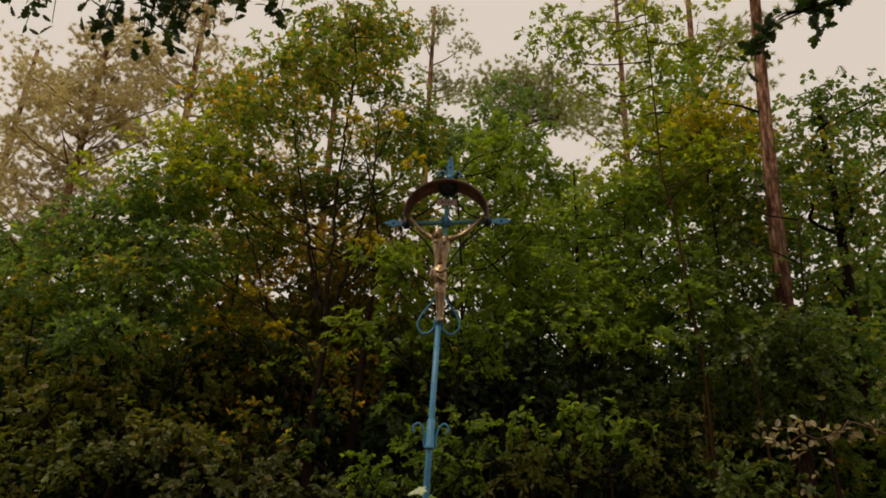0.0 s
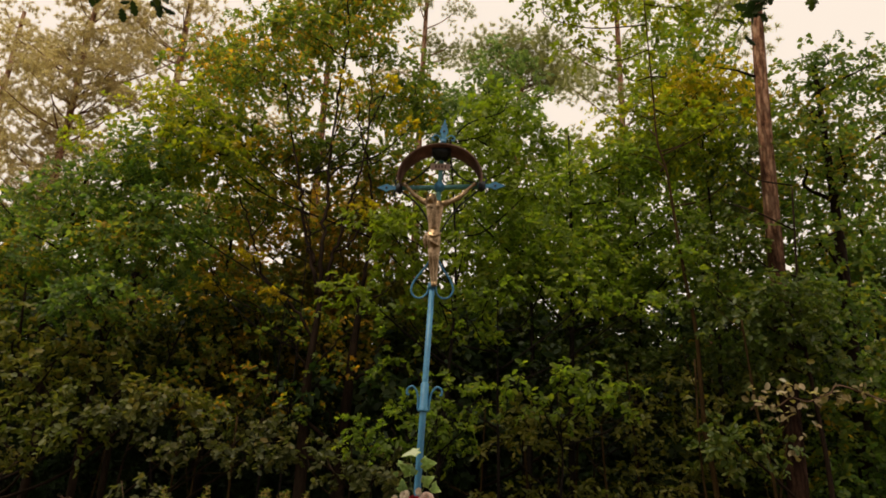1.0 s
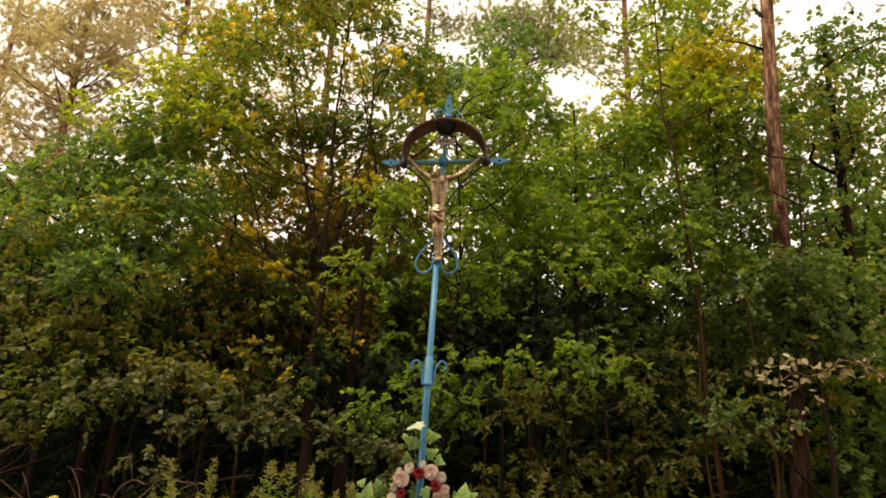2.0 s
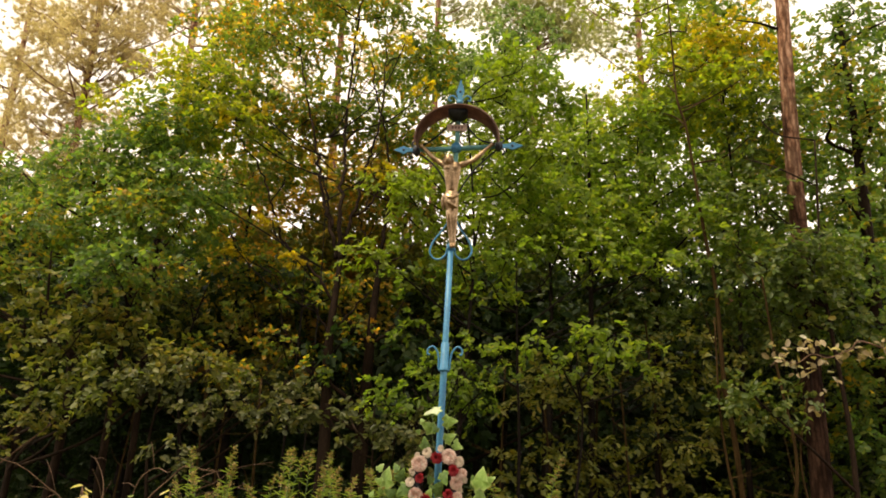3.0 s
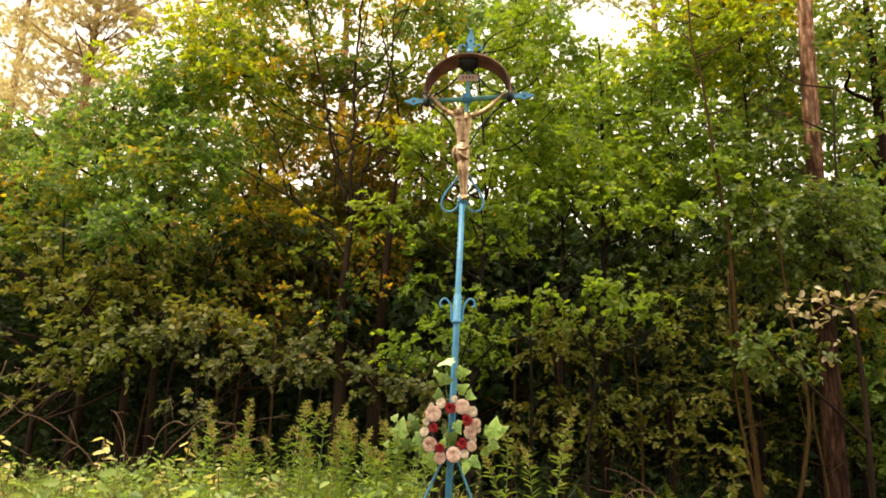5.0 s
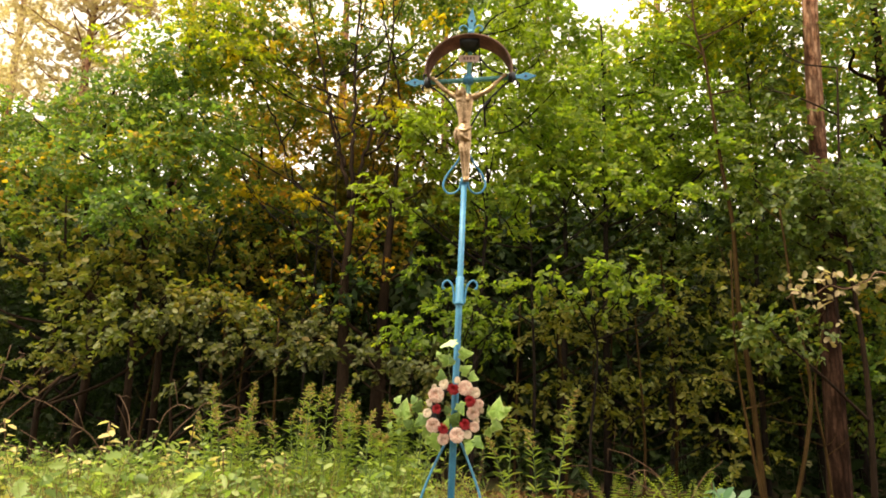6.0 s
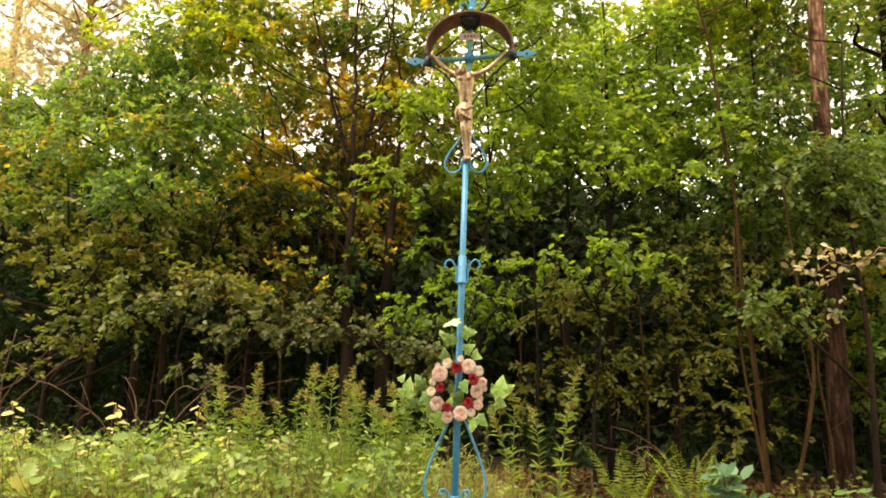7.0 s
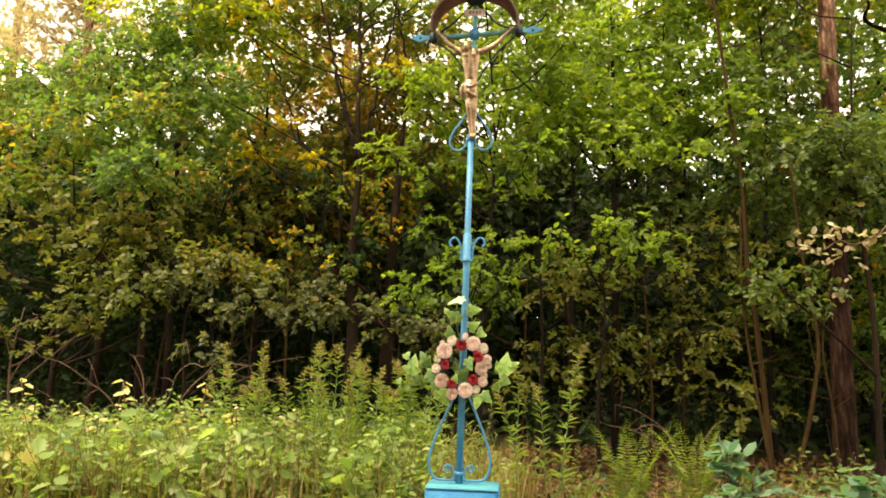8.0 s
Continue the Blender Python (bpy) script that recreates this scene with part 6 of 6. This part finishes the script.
leafy_plants("low_weeds", "low leafy weeds round the plinth", 52, 210, (-1.2, .3, 4.3, 6.0), .36, .08, G["nettle"])
leafy_plants("shade_weeds", "scattered dull weeds at the foot of the trees", 57, 150, (.4, 4.2, 4.7, 6.6), .38, .075, G["shade"], per=9, lean=.3, stem_mat=M_DEAD)
leafy_plants("broad_weeds", "broad pale green leaves of meadow weeds", 54, 420, (-4.6, -.4, 4.3, 5.8), .58, .125, G["nettle"], per=8, width=.78, lobed=True, lean=.4, stem_mat=M_DEAD)
leafy_plants("narrow_weeds", "thin weeds with narrow light leaves", 55, 580, (-5, .2, 4.3, 5.9), .60, .085, G["goldenrod"], per=22, width=.13, lean=.3, stem_mat=M_DEAD, rise=.7)
grass("dry_grass", "dry straw-coloured grass stalks in the meadow", 63, 2400, (-5.4, .4, 4.3, 5.6), .52, G["straw"], .0045)
grass("brown_stalks", "thin reddish-brown withered stalks among the weeds", 65, 1300, (-5.4, -.8, 4.3, 5.4), .60, G["stalk"], .0035)
grass("withered_grass", "sparse withered grass on the woodland floor", 64, 260, (.4, 2.6, 4.3, 5.8), .34, G["straw"], .0035)
# added to hide the lit floor where deep shade belongs; shade-coloured leaves
leafy_plants("shade_fill_undergrowth", "undergrowth added over the floor of the wood, shade put into its colour", 56, 1100, (-11, 12, 8.2, 15), .8, .16, G["dark"], per=9, lean=.25)
leafy_plants("wood_edge_weeds", "weeds along the edge of the trees", 53, 230, (-6, -.2, 6.2, 7.6), .5, .085, G["goldenrod"], width=.2, rise=.5)
grass("grass", "tall unmown meadow grass", 61, 2900, (-5.4, .3, 4.4, 6.4), .36, G["grass"], .005)
grass("near_grass", "rough grass round the blue plinth", 62, 21000, (-5.5, 5, -2.2, 4.5), .15, G["grass"], .006)


def goldenrod(seed, h):
    """A goldenrod stalk: many narrow leaves and a drooping tapered tip."""
    rng = np.random.default_rng(seed)
    root = thing("goldenrod", (0, 0, 0), "tall goldenrod stalk with narrow leaves", "plant", "goldenrod stalks")
    bend = rng.normal(size=2) * .08
    nod = rng.choice((-1, 1)) * .07
    line = smooth_line([(0, 0, 0), (bend[0] * .3, bend[1] * .3, h * .45), (bend[0], bend[1], h * .85), (bend[0] + nod, bend[1], h)], 5)
    bm = bmesh.new()
    tube(bm, line, [.005 * (1 - .7 * i / len(line)) for i in range(len(line))], 5)
    part("stem", bm, M_STEM, root)
    n = 60
    t = np.linspace(.2, 1, n)
    pts = np.array([line[int(q * (len(line) - 1))] for q in t]) + np.array([0, 0, 1]) * rng.uniform(-.03, .03, (n, 1))
    a = np.arange(n) * 2.4
    way = np.stack([np.cos(a), np.sin(a), rng.uniform(.3, 1.5, n)], 1)
    ln = np.interp(t, [.25, .7, 1], [.11, .08, .02]) * rng.uniform(.8, 1.2, n)
    array_mesh("foliage", *blades(rng, pts, way, np.array([0, 0, 1.0]) + rng.normal(size=(n, 3)) * .2, ln * .85, .11, fold=.015, droop=.4), G["goldenrod"], root)
    # the faded flower plume at the nodding tip
    m = 80
    q = 1 - .3 * rng.random(m) ** 1.3
    pts = np.array([line[int(f * (len(line) - 1))] for f in q]) + rng.normal(size=(m, 3)) * (1.06 - q)[:, None] * .05
    plume = array_mesh("plume", *blades(rng, pts, rng.normal(size=(m, 3)) + (0, 0, .4), rng.normal(size=(m, 3)), .022 * rng.uniform(.6, 1.3, m), .45, simple=True), G["straw"], root, "faded yellowish flower plume")
    tagged(plume, "faded yellowish flower plume", kind="stuff")
    return root


def scatter(proto, spots, rng):
    first = True
    for x, y in spots:
        m = pose(x, y, ground_height(x, y), rng.uniform(-5, 5), rng.uniform(-5, 5), rng.uniform(0, 360))
        if first:
            proto.matrix_basis, first = m, False
        else:
            copy_thing(proto, m)


grow = random.Random(3)
for k in range(5):
    scatter(goldenrod(70 + k, (.92, 1.08, 1.20, .84, 1.0)[k]), [(grow.uniform(-2.1, -.35), grow.uniform(4.9, 5.8)) for _ in range(9)] + [(grow.uniform(.3, .8), grow.uniform(4.6, 5.4))], grow)


def yellow_weed(seed, h):
    rng = np.random.default_rng(seed)
    root = thing("yellowed_weed", (0, 0, 0), "withering weed with yellow-white top leaves", "plant", "yellowed weeds")
    bm = bmesh.new()
    tube(bm, smooth_line([(0, 0, 0), (.03, 0, h * .5), (.0, .02, h)], 4), .005, 5)
    part("stem", bm, M_DEAD, root)
    n = 9
    z = np.linspace(.62, 1, n) * h
    a = np.arange(n) * 2.4
    base = np.stack([np.zeros(n), np.zeros(n), z], 1)
    way = np.stack([np.cos(a), np.sin(a), rng.uniform(-.5, .4, n)], 1)
    array_mesh("foliage", *blades(rng, base, way, np.array([0, -.4, 1.0]) + rng.normal(size=(n, 3)) * .5, .08 * rng.uniform(.5, 1.3, n), .6), G["yellowed"], root)
    return root


scatter(yellow_weed(81, .86), [(-3.55, 5.3), (-2.08, 5.15), (-2.6, 5.0), (-3.0, 5.6)], grow)
scatter(yellow_weed(83, .60), [(-3.7, 5.5), (-3.2, 5.4), (-2.9, 5.2), (-2.3, 5.3), (-1.9, 5.4), (-4.2, 5.3), (-1.5, 5.2)], grow)
scatter(yellow_weed(82, .68), [(-3.9, 4.9), (-1.7, 5.0), (-2.4, 5.5), (-3.3, 5.0), (-1.2, 4.9)], grow)


def fern(seed, h):
    """A tuft of arching fronds with paired leaflets."""
    rng = np.random.default_rng(seed)
    root = thing("fern", (0, 0, 0), "green fern with arching fronds at the wood's edge", "fern", "ferns")
    for k in range(7):
        a = k * .9 + rng.uniform(-.2, .2)
        d = np.array([math.cos(a), math.sin(a), 0])
        t = np.linspace(.12, 1, 30)
        p = d * (t ** 1.5 * h * rng.uniform(.25, .6))[:, None] + np.array([0, 0, 1]) * (h * (t * 1.2 - .3 * t * t * t))[:, None]
        side = np.array([-d[1], d[0], 0])
        base = np.repeat(p, 2, 0)
        way = np.tile(np.stack([side, -side]), (30, 1)) + d * .45 + np.array([0, 0, .25]) + rng.normal(size=(60, 3)) * .1
        ln = np.repeat(np.interp(t, [0, .3, 1], [.05, .12, .012]) * h * 1.2, 2)
        frond = array_mesh("frond", *blades(rng, base, way, np.tile(np.array([[0, 0, 1.0]]), (60, 1)) + d * .3, ln, .22, fold=.03), G["fern"], root)
        tagged(frond, kind="stuff")
    return root


scatter(fern(91, .74), [(1.08, 4.75), (1.62, 5.1)], grow)
scatter(fern(92, .34), [(.78, 4.75), (1.35, 4.45), (2.2, 5.9), (.98, 4.35)], grow)


def bramble(seed, h, spread):
    """A bramble bush: arching canes with large bluish leaves."""
    rng = np.random.default_rng(seed)
    root = thing("bramble", (0, 0, 0), "bramble with large glossy bluish-green leaves", "shrub", "brambles")
    b, w, u = [], [], []
    for k in range(6):
        a = rng.uniform(0, 6.28)
        d = Vector((math.cos(a), math.sin(a), 0))
        line = smooth_line([(0, 0, 0), d * spread * .3 + Vector((0, 0, h * rng.uniform(.5, .9))), d * spread * rng.uniform(.6, 1) + Vector((0, 0, h * rng.uniform(.5, 1)))], 8)
        bm = bmesh.new()
        tube(bm, line, [.006 * (1 - .6 * i / len(line)) for i in range(len(line))], 5)
        part("cane", bm, M_DEAD, root)
        for q in line[5::3]:
            for _ in range(2):
                b.append(q)
                w.append(rng.normal(size=3) * (1, 1, .4))
                u.append(np.array([0, -.3, 1]) + rng.normal(size=3) * .35)
    array_mesh("foliage", *blades(rng, np.array(b), np.array(w), np.array(u), .108 * rng.uniform(.55, 1.2, len(b)), .85, fold=.05, shape=(.25, .7)), G["bramble"], root)
    return root


scatter(bramble(95, .32, .42), [(1.66, 4.35), (2.08, 4.5), (2.42, 4.45), (2.62, 4.6), (2.3, 4.7)], grow)
scatter(bramble(96, .44, .30), [(1.85, 4.75), (2.55, 4.85), (2.78, 4.95)], grow)
scatter(bramble(97, .62, .16), [(1.74, 4.8)], grow)


def litter():
    rng = np.random.default_rng(99)
    n = 14000
    xy = np.stack([np.where(rng.random(n) < .6, rng.uniform(.3, 4.5, n), rng.uniform(-4, 6, n)), rng.uniform(4.3, 9, n)], 1)
    p = np.column_stack([xy, [ground_height(a, b) + .012 for a, b in xy]])
    way = rng.normal(size=(n, 3)) * (1, 1, .25)
    up = np.array([0, 0, 1.0]) + rng.normal(size=(n, 3)) * .4
    tagged(array_mesh("leaf_litter", *blades(rng, p, way, up, .08 * rng.uniform(.6, 1.2, n), .6, fold=.15), G["litter"]), "brown fallen leaves on the woodland floor", "leaves", kind="stuff")


litter()
